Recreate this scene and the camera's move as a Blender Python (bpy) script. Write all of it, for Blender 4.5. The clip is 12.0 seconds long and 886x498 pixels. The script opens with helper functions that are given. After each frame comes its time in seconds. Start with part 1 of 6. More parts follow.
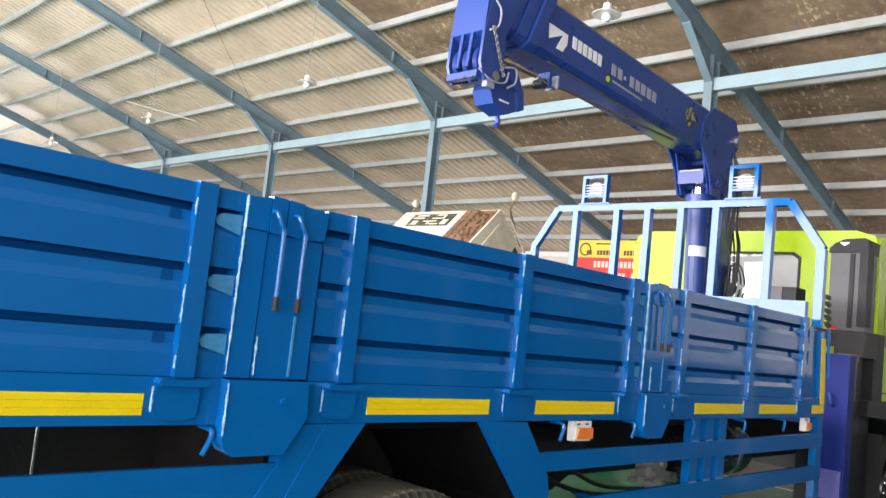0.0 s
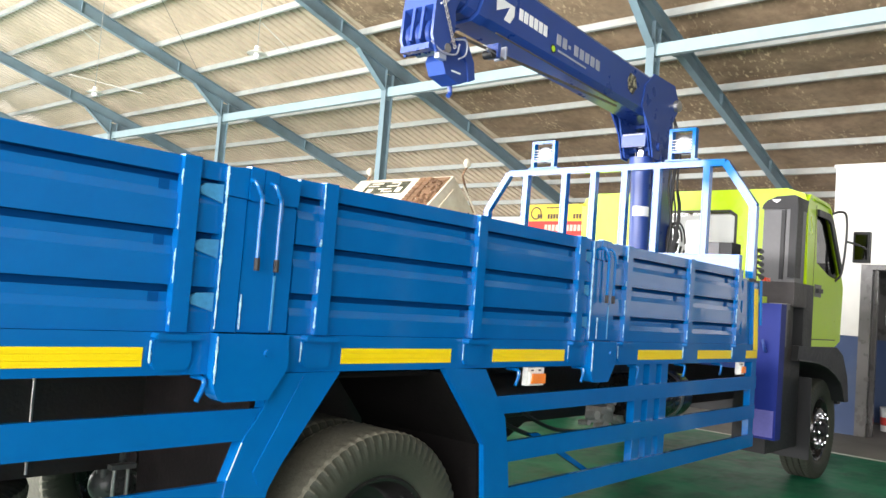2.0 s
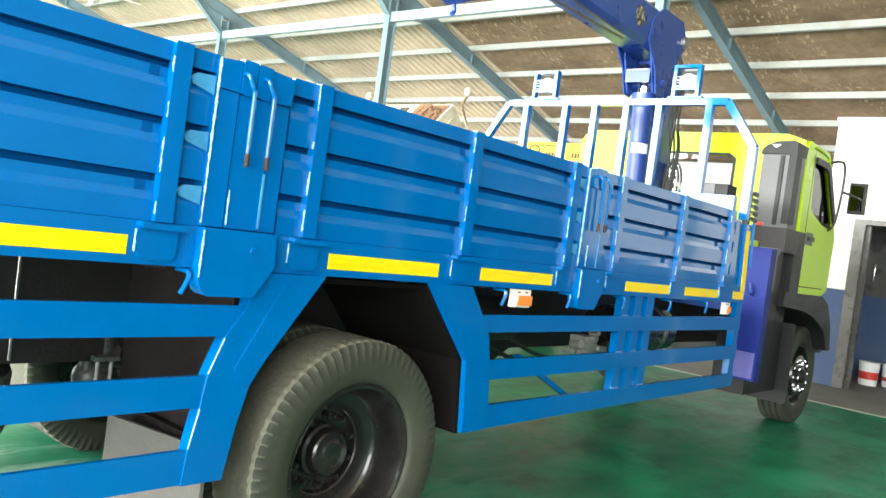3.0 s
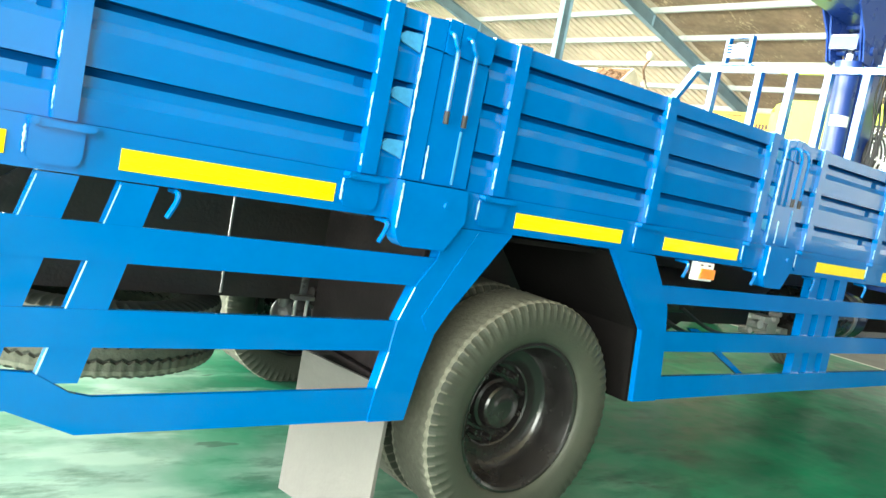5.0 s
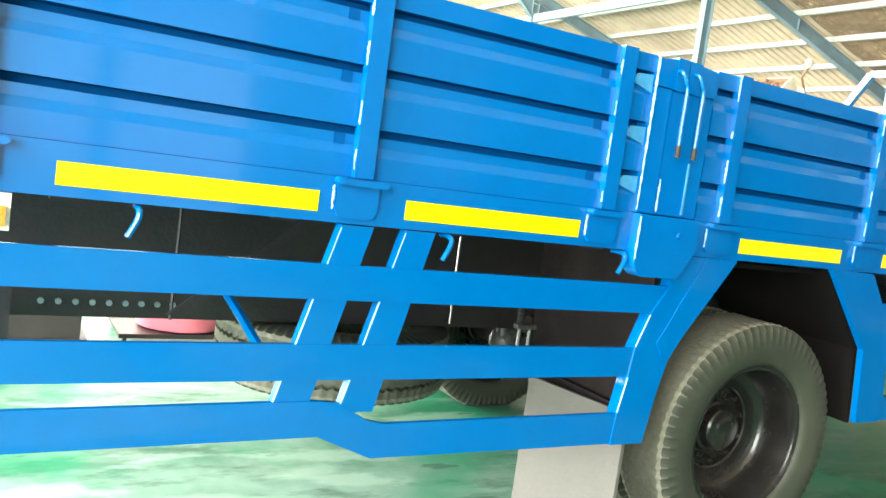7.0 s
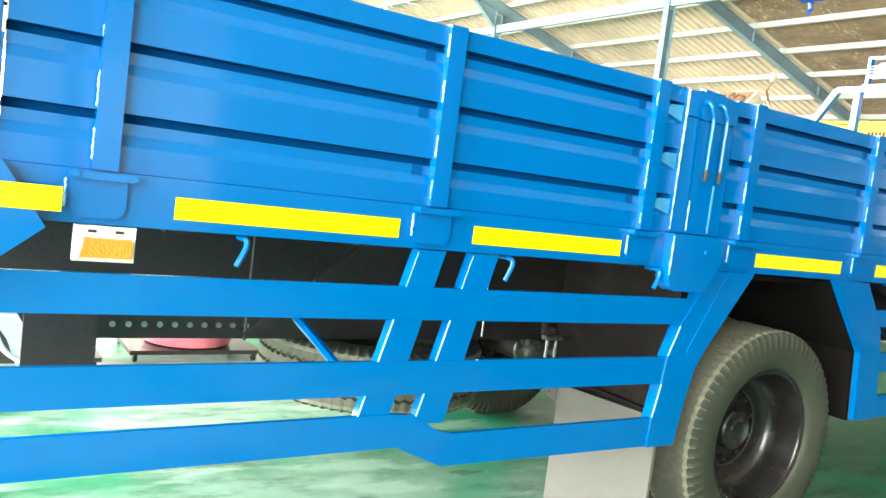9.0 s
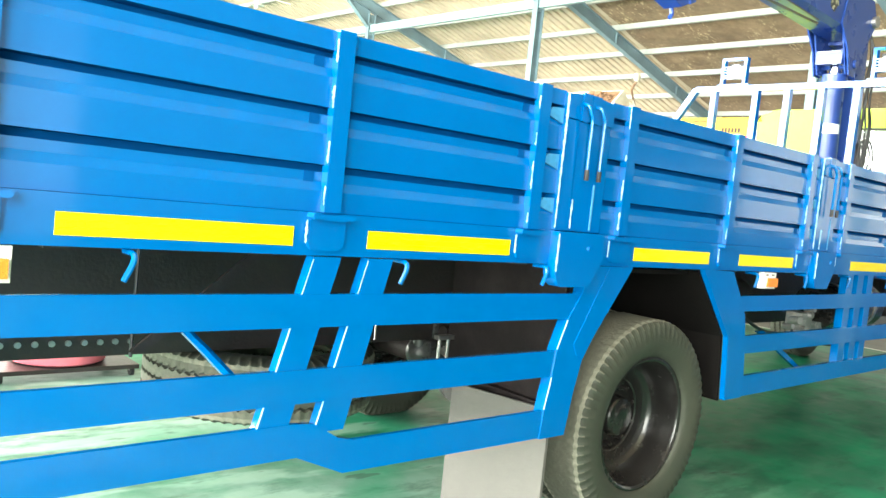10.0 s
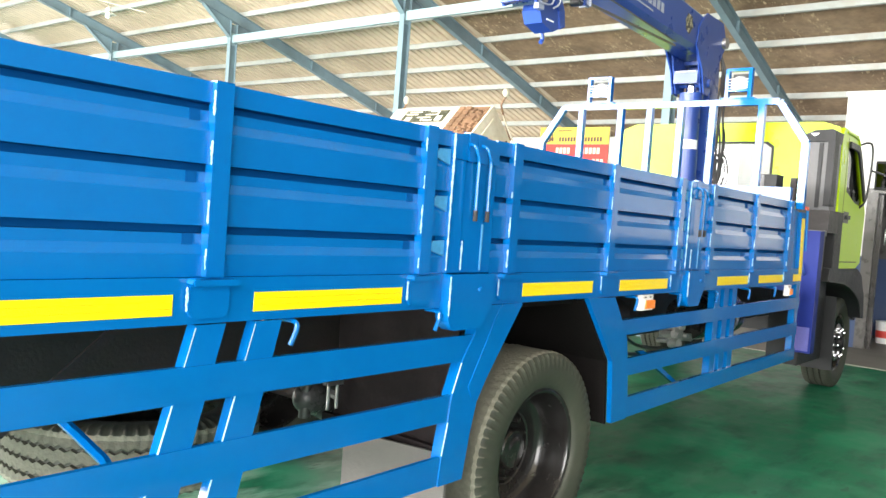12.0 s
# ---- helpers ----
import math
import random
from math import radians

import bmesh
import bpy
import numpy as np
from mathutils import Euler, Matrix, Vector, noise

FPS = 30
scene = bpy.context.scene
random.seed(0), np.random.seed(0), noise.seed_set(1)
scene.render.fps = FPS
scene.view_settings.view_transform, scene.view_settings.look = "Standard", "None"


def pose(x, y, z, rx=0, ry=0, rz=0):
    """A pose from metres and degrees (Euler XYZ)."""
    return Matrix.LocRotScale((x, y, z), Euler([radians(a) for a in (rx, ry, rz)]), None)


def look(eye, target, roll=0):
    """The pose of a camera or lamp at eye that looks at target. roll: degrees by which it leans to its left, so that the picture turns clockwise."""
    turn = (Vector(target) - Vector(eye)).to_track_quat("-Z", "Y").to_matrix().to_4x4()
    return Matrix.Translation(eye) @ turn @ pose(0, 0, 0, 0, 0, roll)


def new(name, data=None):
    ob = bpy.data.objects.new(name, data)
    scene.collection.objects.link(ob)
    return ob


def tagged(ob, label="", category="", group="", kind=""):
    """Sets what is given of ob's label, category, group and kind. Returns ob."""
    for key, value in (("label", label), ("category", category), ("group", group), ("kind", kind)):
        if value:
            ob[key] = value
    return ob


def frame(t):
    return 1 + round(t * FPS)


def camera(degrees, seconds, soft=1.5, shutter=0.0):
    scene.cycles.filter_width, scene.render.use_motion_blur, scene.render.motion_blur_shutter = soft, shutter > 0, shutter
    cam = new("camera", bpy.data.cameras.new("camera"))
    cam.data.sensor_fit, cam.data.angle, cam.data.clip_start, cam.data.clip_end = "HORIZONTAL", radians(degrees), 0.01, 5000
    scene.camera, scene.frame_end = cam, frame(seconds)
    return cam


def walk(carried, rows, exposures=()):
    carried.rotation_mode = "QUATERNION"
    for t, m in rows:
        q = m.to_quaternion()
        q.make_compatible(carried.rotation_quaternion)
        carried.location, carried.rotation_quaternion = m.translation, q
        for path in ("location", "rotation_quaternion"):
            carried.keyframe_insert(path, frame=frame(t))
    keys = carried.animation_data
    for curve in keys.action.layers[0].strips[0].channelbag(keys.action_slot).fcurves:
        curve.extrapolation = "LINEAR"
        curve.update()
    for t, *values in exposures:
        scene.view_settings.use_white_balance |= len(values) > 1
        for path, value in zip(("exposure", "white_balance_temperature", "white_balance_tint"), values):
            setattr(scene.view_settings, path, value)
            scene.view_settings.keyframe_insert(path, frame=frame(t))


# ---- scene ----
cam = camera(58.0, 12.0)
PATH = [
    (0, (-0.017, -2.125, 1.624), (1.39, -0.716, 1.813), 6.3),
    (0.5, (-0.136, -2.126, 1.622), (1.269, -0.716, 1.81), 5.3),
    (1, (-0.215, -2.216, 1.625), (1.208, -0.824, 1.814), 5.2),
    (1.5, (-0.246, -2.272, 1.607), (1.218, -0.921, 1.781), 4.1),
    (2, (-0.239, -2.29, 1.571), (1.257, -0.97, 1.692), 4.5),
    (2.5, (-0.211, -2.296, 1.517), (1.312, -1.0, 1.551), 6.1),
    (2.7, (-0.203, -2.294, 1.486), (1.324, -1.002, 1.494), 6.9),
    (4.5, (-0.248, -2.258, 1.458), (1.118, -0.81, 1.261), 10.6),
    (5, (-0.303, -2.248, 1.449), (0.942, -0.694, 1.261), 10.9),
    (5.5, (-0.371, -2.271, 1.432), (0.766, -0.634, 1.262), 10.5),
    (6, (-0.481, -2.311, 1.438), (0.563, -0.615, 1.249), 10.4),
    (6.5, (-0.587, -2.283, 1.433), (0.403, -0.556, 1.245), 9.5),
    (7, (-0.746, -2.163, 1.446), (0.242, -0.434, 1.258), 7.8),
    (7.2, (-0.804, -2.135, 1.476), (0.172, -0.402, 1.268), 7.3),
    (8.8, (-1.128, -2.118, 1.465), (-0.093, -0.415, 1.299), 7.5),
    (9, (-1.158, -2.137, 1.468), (-0.071, -0.466, 1.31), 7.3),
    (9.5, (-1.199, -2.16, 1.473), (0.02, -0.581, 1.333), 6.6),
    (10, (-1.207, -2.113, 1.48), (0.121, -0.622, 1.354), 6.0),
    (10.5, (-1.192, -2.054, 1.484), (0.245, -0.667, 1.37), 5.2),
    (11, (-1.178, -2.021, 1.491), (0.333, -0.714, 1.387), 5.3),
    (11.5, (-1.168, -1.999, 1.543), (0.371, -0.724, 1.459), 5.1),
    (12, (-1.186, -1.976, 1.626), (0.362, -0.713, 1.542), 4.3),
]
EXPOSURES = [(0.0, -0.66, 6420, 19), (0.5, -0.54, 6420, 19), (1.0, -0.68, 6420, 19), (1.5, -0.5, 6420, 18), (2.0, -0.2, 6450, 14), (2.5, 0.1, 6480, 9), (4.5, 0.72, 6620, -3), (5.5, 0.74, 6620, -3), (7.0, 0.68, 6740, 2),
             (9.0, 0.60, 6720, 0), (9.5, 0.57, 6720, 0), (10.0, 0.69, 6720, 0), (10.5, 0.69, 6720, 2), (11.5, 0.27, 6600, 8), (12.0, 0.25, 6580, 10)]
walk(cam, [(t, look(eye, target, roll)) for t, eye, target, roll in PATH], EXPOSURES)

# ---- light ----
world = bpy.data.worlds.new("sky")
scene.world = world
world.use_nodes = True
wn = world.node_tree.nodes
wn.clear()
sky = wn.new("ShaderNodeTexSky")
sky.sky_type, sky.sun_disc = "NISHITA", False
sky.sun_elevation, sky.sun_rotation = radians(48), radians(300)
bg = wn.new("ShaderNodeBackground")
bg.inputs["Strength"].default_value = 0.13
wo = wn.new("ShaderNodeOutputWorld")
world.node_tree.links.new(sky.outputs[0], bg.inputs[0])
world.node_tree.links.new(bg.outputs[0], wo.inputs[0])

sun = new("sun", bpy.data.lights.new("sun", "SUN"))
sun.data.energy, sun.data.angle, sun.data.color = 3.5, radians(0.5), (1, 0.95, 0.88)
sun.matrix_world = look((-20, 10, 24), (0, 0, 0))


def opening_light(name, eye, target, w, h, watts, color=(1, 1, 1)):
    lamp = new(name, bpy.data.lights.new(name, "AREA"))
    lamp.data.shape, lamp.data.size, lamp.data.size_y = "RECTANGLE", w, h
    lamp.data.energy, lamp.data.color = watts, color
    lamp.matrix_world = look(eye, target)
    return lamp


# daylight that comes in by the wide gateways
opening_light("gateway_light_west", (-7.7, 7.0, 3.5), (0, 7.0, 3.2), 19, 6.7, 9300, (1, 0.98, 0.95))
opening_light("gateway_light_southwest", (-7.7, -8.6, 3.5), (0, -8.6, 3.2), 9, 6.7, 2250, (1, 0.98, 0.95))
opening_light("doorway_light_south", (0.5, -13.95, 2.1), (0.5, 0, 2.1), 6.2, 4.2, 60, (1, 0.98, 0.95))
opening_light("gateway_light_north", (4, 41.7, 3.0), (4, 20, 3.0), 20, 5.2, 9000, (1, 0.98, 0.95))


# ---- materials ----
def material(name, color, rough=0.5, metal=0.0, var=0.08, scale=6.0, bump=0.0, bump_scale=60.0, coat=0.0, rough_var=0.1,
             stain=None, stain_scale=1.5, stain_amount=0.5, spec=0.5):
    """A surface with variation at two scales, stains and fine relief."""
    m = bpy.data.materials.new(name)
    m.use_nodes = True
    nt = m.node_tree
    n, link = nt.nodes, nt.links.new
    b = n["Principled BSDF"]
    b.inputs["Metallic"].default_value = metal
    b.inputs["Coat Weight"].default_value = coat
    b.inputs["Coat Roughness"].default_value = 0.06
    b.inputs["Specular IOR Level"].default_value = spec
    co = n.new("ShaderNodeTexCoord")
    big = n.new("ShaderNodeTexNoise")
    big.inputs["Scale"].default_value, big.inputs["Detail"].default_value = scale * 0.25, 4
    small = n.new("ShaderNodeTexNoise")
    small.inputs["Scale"].default_value, small.inputs["Detail"].default_value = scale * 3, 5
    link(co.outputs["Object"], big.inputs["Vector"])
    link(co.outputs["Object"], small.inputs["Vector"])
    mean = n.new("ShaderNodeMath")
    mean.operation = "ADD"
    link(big.outputs[0], mean.inputs[0])
    link(small.outputs[0], mean.inputs[1])
    span = n.new("ShaderNodeMapRange")
    span.inputs[1].default_value, span.inputs[2].default_value = 0.6, 1.4
    span.inputs[3].default_value, span.inputs[4].default_value = 1 - var, 1 + var
    link(mean.outputs[0], span.inputs[0])
    tone = n.new("ShaderNodeVectorMath")
    tone.operation = "SCALE"
    tone.inputs[0].default_value = color
    link(span.outputs[0], tone.inputs["Scale"])
    base = tone.outputs[0]
    if stain:
        st = n.new("ShaderNodeTexNoise")
        st.inputs["Scale"].default_value, st.inputs["Detail"].default_value, st.inputs["Roughness"].default_value = stain_scale, 8, 0.65
        link(co.outputs["Object"], st.inputs["Vector"])
        ramp = n.new("ShaderNodeMapRange")
        ramp.inputs[1].default_value, ramp.inputs[2].default_value = 0.48, 0.66
        ramp.inputs[3].default_value, ramp.inputs[4].default_value = 0.0, stain_amount
        link(st.outputs[0], ramp.inputs[0])
        mix = n.new("ShaderNodeMix")
        mix.data_type = "RGBA"
        link(ramp.outputs[0], mix.inputs[0])
        link(base, mix.inputs[6])
        mix.inputs[7].default_value = (*stain, 1)
        base = mix.outputs[2]
    link(base, b.inputs["Base Color"])
    rr = n.new("ShaderNodeMapRange")
    rr.inputs[1].default_value, rr.inputs[2].default_value = 0.6, 1.4
    rr.inputs[3].default_value, rr.inputs[4].default_value = max(rough - rough_var, 0.02), min(rough + rough_var, 1)
    link(mean.outputs[0], rr.inputs[0])
    link(rr.outputs[0], b.inputs["Roughness"])
    if bump:
        fine = n.new("ShaderNodeTexNoise")
        fine.inputs["Scale"].default_value, fine.inputs["Detail"].default_value = bump_scale, 3
        link(co.outputs["Object"], fine.inputs["Vector"])
        bp = n.new("ShaderNodeBump")
        bp.inputs["Strength"].default_value, bp.inputs["Distance"].default_value = bump, 0.01
        link(fine.outputs[0], bp.inputs["Height"])
        link(bp.outputs[0], b.inputs["Normal"])
    return m


def thin_pane(name, tint=(0.97, 0.98, 0.98)):
    """A thin flat pane: clear straight through, with a mirror gloss."""
    m = bpy.data.materials.new(name)
    m.use_nodes = True
    n, link = m.node_tree.nodes, m.node_tree.links.new
    through_it = n.new("ShaderNodeBsdfTransparent")
    through_it.inputs[0].default_value = (*tint, 1)
    gloss = n.new("ShaderNodeBsdfGlossy")
    gloss.inputs["Roughness"].default_value = 0.02
    fres = n.new("ShaderNodeFresnel")
    mix = n.new("ShaderNodeMixShader")
    link(fres.outputs[0], mix.inputs[0])
    link(through_it.outputs[0], mix.inputs[1])
    link(gloss.outputs[0], mix.inputs[2])
    link(mix.outputs[0], n["Material Output"].inputs[0])
    return m


BLUE = material("blue_gloss_paint", (0.0, 0.116, 0.392), 0.10, var=0.07, scale=3, bump=0.010, bump_scale=6, coat=0.3, rough_var=0.04, spec=0.4)
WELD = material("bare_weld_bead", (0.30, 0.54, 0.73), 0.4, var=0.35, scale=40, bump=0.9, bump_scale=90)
PRIMER = material("pale_blue_overspray", (0.05, 0.25, 0.50), 0.4, var=0.25, scale=14, bump=0.4, bump_scale=50)
NAVY = material("crane_blue_paint", (0.020, 0.056, 0.25), 0.30, var=0.06, scale=2, bump=0.02, bump_scale=12, rough_var=0.05, spec=0.5)
EDGE = material("pale_edge_glint", (0.28, 0.52, 0.72), 0.35, var=0.25, scale=30, bump=0.3)
FOOT = material("scuffed_violet_paint", (0.10, 0.10, 0.34), 0.5, var=0.15, scale=12, bump=0.2)
ALUMINIUM = material("cast_aluminium", (0.55, 0.54, 0.52), 0.35, metal=0.35, var=0.2, scale=14, bump=0.3)
# crane blue darkened: the outrigger's shade is put into its colour
JACK = material("shaded_crane_blue", (0.010, 0.022, 0.17), 0.45, var=0.08, scale=2, bump=0.02, bump_scale=12, rough_var=0.05, spec=0.15)
LIME = material("lime_green_paint", (0.42, 0.62, 0.006), 0.3, var=0.04, scale=2, rough_var=0.05, spec=0.3)
YELLOW = material("yellow_reflective_tape", (0.9, 0.66, 0.0), 0.35, var=0.04, scale=30, bump=0.25, bump_scale=260)
BLACK = material("black_chassis_paint", (0.020, 0.0155, 0.0155), 0.5, var=0.3, scale=8, bump=0.2, stain=(0.035, 0.028, 0.024), stain_amount=0.5)
PLASTIC = material("dark_grey_plastic", (0.014, 0.0145, 0.016), 0.5, var=0.15, scale=10, bump=0.1, bump_scale=300, spec=0.35)
GREYPLASTIC = material("mid_grey_plastic", (0.10, 0.10, 0.105), 0.45, var=0.1, scale=8, bump=0.15, bump_scale=200)
RUBBER = material("tyre_rubber", (0.032, 0.036, 0.026), 0.66, var=0.18, scale=9, bump=0.12, bump_scale=70, stain=(0.055, 0.056, 0.04), stain_scale=3, stain_amount=0.45)
DUSTY = material("dusty_tread", (0.10, 0.098, 0.076), 0.9, var=0.3, scale=14, bump=0.4, bump_scale=60)
CHALK = material("pale_scuffed_rubber", (0.17, 0.165, 0.13), 0.9, var=0.35, scale=18, bump=0.4, bump_scale=60)
RIM = material("dark_rim_paint", (0.013, 0.012, 0.012), 0.24, var=0.2, scale=6, bump=0.03, coat=0.2, stain=(0.035, 0.03, 0.026), stain_amount=0.35)
CHROME = material("chrome", (0.78, 0.78, 0.80), 0.12, metal=1.0, var=0.05)
STEEL = material("worn_steel", (0.42, 0.41, 0.40), 0.38, metal=0.9, var=0.2, scale=20, bump=0.2)
FLAP = material("dusty_grey_mudflap", (0.12, 0.112, 0.105), 0.8, var=0.12, scale=5, bump=0.3, bump_scale=40, stain=(0.11, 0.10, 0.095), stain_amount=0.6)
AMBER = material("amber_lens", (0.95, 0.24, 0.03), 0.2, var=0.1, scale=90, bump=0.4, bump_scale=160)
CLEAR = material("clear_reflector", (0.80, 0.80, 0.78), 0.25, var=0.15, scale=60, bump=0.3, bump_scale=160)
REDLENS = material("red_lens", (0.75, 0.07, 0.03), 0.25, var=0.1, scale=60)
LINER = material("black_mudguard_liner", (0.006, 0.005, 0.005), 0.9, var=0.3, scale=8, bump=0.2, spec=0.1)
DUSTLINER = material("dusty_brown_liner", (0.015, 0.012, 0.0125), 0.8, var=0.3, scale=8, bump=0.2, spec=0.1, stain=(0.03, 0.024, 0.024), stain_scale=4)
DUSTSTEEL = material("dusty_grey_casting", (0.06, 0.06, 0.06), 0.32, var=0.2, scale=10, bump=0.2)
# panel blue darkened to carry the shade inside the folds
SLOT = material("shaded_fold_blue", (0.001, 0.068, 0.25), 0.8, var=0.1, spec=0.05)
HOSE = material("black_hose_rubber", (0.016, 0.016, 0.017), 0.45, var=0.1)
GRIP = material("brown_rubber_grip", (0.018, 0.017, 0.019), 0.6, var=0.2, scale=30)
WHITE = material("white_lettering_film", (0.85, 0.86, 0.88), 0.4, var=0.03)
SILVER = material("silver_lettering_film", (0.32, 0.34, 0.42), 0.4, var=0.08)
LIMEDOT = material("green_sticker_film", (0.45, 0.7, 0.02), 0.4, var=0.05)
STICKER = material("black_yellow_sticker", (0.015, 0.014, 0.013), 0.5, var=0.4, scale=40, stain=(0.75, 0.70, 0.45), stain_scale=26, stain_amount=0.95)
ROPE = material("wire_rope", (0.16, 0.13, 0.10), 0.5, metal=0.5, var=0.3, scale=60, bump=0.5, bump_scale=200)
FRAME = material("hall_steel_blue_paint", (0.17, 0.255, 0.30), 0.55, var=0.16, scale=2, bump=0.15, stain=(0.10, 0.13, 0.14), stain_amount=0.5)
TIE = material("hall_tie_beam_paint", (0.29, 0.41, 0.45), 0.5, var=0.12, scale=2, bump=0.15, stain=(0.2, 0.26, 0.27), stain_amount=0.4)
PURLIN = material("pale_purlin_paint", (0.37, 0.395, 0.38), 0.6, var=0.15, scale=3, stain=(0.32, 0.28, 0.22), stain_amount=0.5)
SHEET = material("beige_roof_sheet", (0.66, 0.55, 0.41), 0.55, var=0.14, scale=1.6, bump=0.15, stain=(0.44, 0.36, 0.26), stain_scale=0.5, stain_amount=0.5)
FOIL = material("torn_brown_insulation", (0.30, 0.215, 0.14), 0.6, var=0.35, scale=2.2, bump=0.8, bump_scale=8, stain=(0.13, 0.085, 0.055), stain_scale=1.2, stain_amount=0.6, spec=0.2)


def torn_flecks(m):
    """Pale flecks where the foil is torn, in loose patches that run down the slope."""
    n, link = m.node_tree.nodes, m.node_tree.links.new
    shader = n["Principled BSDF"]
    co = n.new("ShaderNodeTexCoord")
    stretch = n.new("ShaderNodeMapping")
    stretch.inputs["Scale"].default_value = (0.6, 1.3, 1)
    link(co.outputs["Object"], stretch.inputs[0])

    def band(scale, lo, hi, detail):
        tex, ramp = n.new("ShaderNodeTexNoise"), n.new("ShaderNodeMapRange")
        tex.inputs["Scale"].default_value, tex.inputs["Detail"].default_value = scale, detail
        ramp.inputs[1].default_value, ramp.inputs[2].default_value = lo, hi
        link(stretch.outputs[0], tex.inputs["Vector"])
        link(tex.outputs[0], ramp.inputs[0])
        return ramp.outputs[0]
    both = n.new("ShaderNodeMath")
    both.operation = "MULTIPLY"
    link(band(13.0, 0.56, 0.66, 4), both.inputs[0])
    link(band(1.1, 0.46, 0.62, 3), both.inputs[1])
    mix = n.new("ShaderNodeMix")
    mix.data_type = "RGBA"
    link(both.outputs[0], mix.inputs[0])
    link(shader.inputs["Base Color"].links[0].from_socket, mix.inputs[6])
    mix.inputs[7].default_value = (0.66, 0.52, 0.33, 1)
    link(mix.outputs[2], shader.inputs["Base Color"])


torn_flecks(FOIL)
WALL = material("white_wall_paint", (0.80, 0.80, 0.78), 0.7, var=0.05, scale=1.2, bump=0.1, stain=(0.66, 0.64, 0.6), stain_scale=0.8, stain_amount=0.4)
DADO = material("navy_wall_paint", (0.016, 0.045, 0.135), 0.5, var=0.12, scale=2, bump=0.1, stain=(0.05, 0.075, 0.13), stain_amount=0.5)
DARKDOOR = material("dark_steel_door_paint", (0.065, 0.062, 0.06), 0.3, var=0.15, scale=2, stain=(0.15, 0.145, 0.14), stain_amount=0.5)
CONCRETE = material("grey_concrete", (0.13, 0.13, 0.126), 0.7, var=0.2, scale=1.2, bump=0.3, stain=(0.09, 0.09, 0.085), stain_amount=0.6)
CLADDING = material("dark_unseen_cladding", (0.05, 0.055, 0.06), 0.6, var=0.2, scale=1.2, stain=(0.09, 0.09, 0.09), stain_amount=0.5)
GREYCLAD = material("grey_cladding", (0.13, 0.13, 0.125), 0.6, var=0.15, scale=1.2, stain=(0.09, 0.09, 0.085), stain_amount=0.5)
LINE = material("worn_white_line_paint", (0.55, 0.58, 0.52), 0.6, var=0.3, scale=8)
GROUND = material("pale_yard_concrete", (0.42, 0.41, 0.39), 0.85, var=0.15, scale=0.5, bump=0.2)
CREAM = material("cream_cab_paint", (0.72, 0.66, 0.54), 0.45, var=0.1, scale=3, bump=0.1, stain=(0.42, 0.33, 0.22), stain_scale=2, stain_amount=0.55)
RUST = material("rusty_mesh", (0.20, 0.115, 0.065), 0.85, var=0.5, scale=16, bump=0.8, bump_scale=30)
BANNERYELLOW = material("yellow_banner_cloth", (0.80, 0.62, 0.07), 0.7, var=0.05)
BANNERRED = material("red_banner_cloth", (0.66, 0.06, 0.05), 0.7, var=0.05)
LETTERS = material("dark_banner_ink", (0.10, 0.06, 0.05), 0.7, var=0.05)
PALEINK = material("pale_banner_ink", (0.8, 0.62, 0.5), 0.7, var=0.05)
PINK = material("pink_plastic", (0.80, 0.18, 0.24), 0.35, var=0.08, scale=6)
BUCKETRED = material("red_bucket_label", (0.62, 0.05, 0.04), 0.5, var=0.25, scale=20)
LAMPWHITE = material("white_enamel_lamp", (0.78, 0.76, 0.70), 0.35, var=0.06)
LAMPGLASS = material("ribbed_lamp_glass", (0.30, 0.31, 0.32), 0.15, var=0.6, scale=50, bump=0.5, bump_scale=70)
SEAT = material("dark_seat_cloth", (0.05, 0.05, 0.055), 0.85, var=0.2, scale=20)
SLATE = material("dim_mirror_glass", (0.10, 0.10, 0.10), 0.08, metal=1.0, var=0.1)
OLIVE = material("dirty_olive_glass", (0.07, 0.075, 0.055), 0.25, var=0.35, scale=8, stain=(0.2, 0.19, 0.14), stain_scale=6, stain_amount=0.6)
GLASS = thin_pane("clear_glass")
TINTED = thin_pane("tinted_glass", (0.4, 0.43, 0.43))


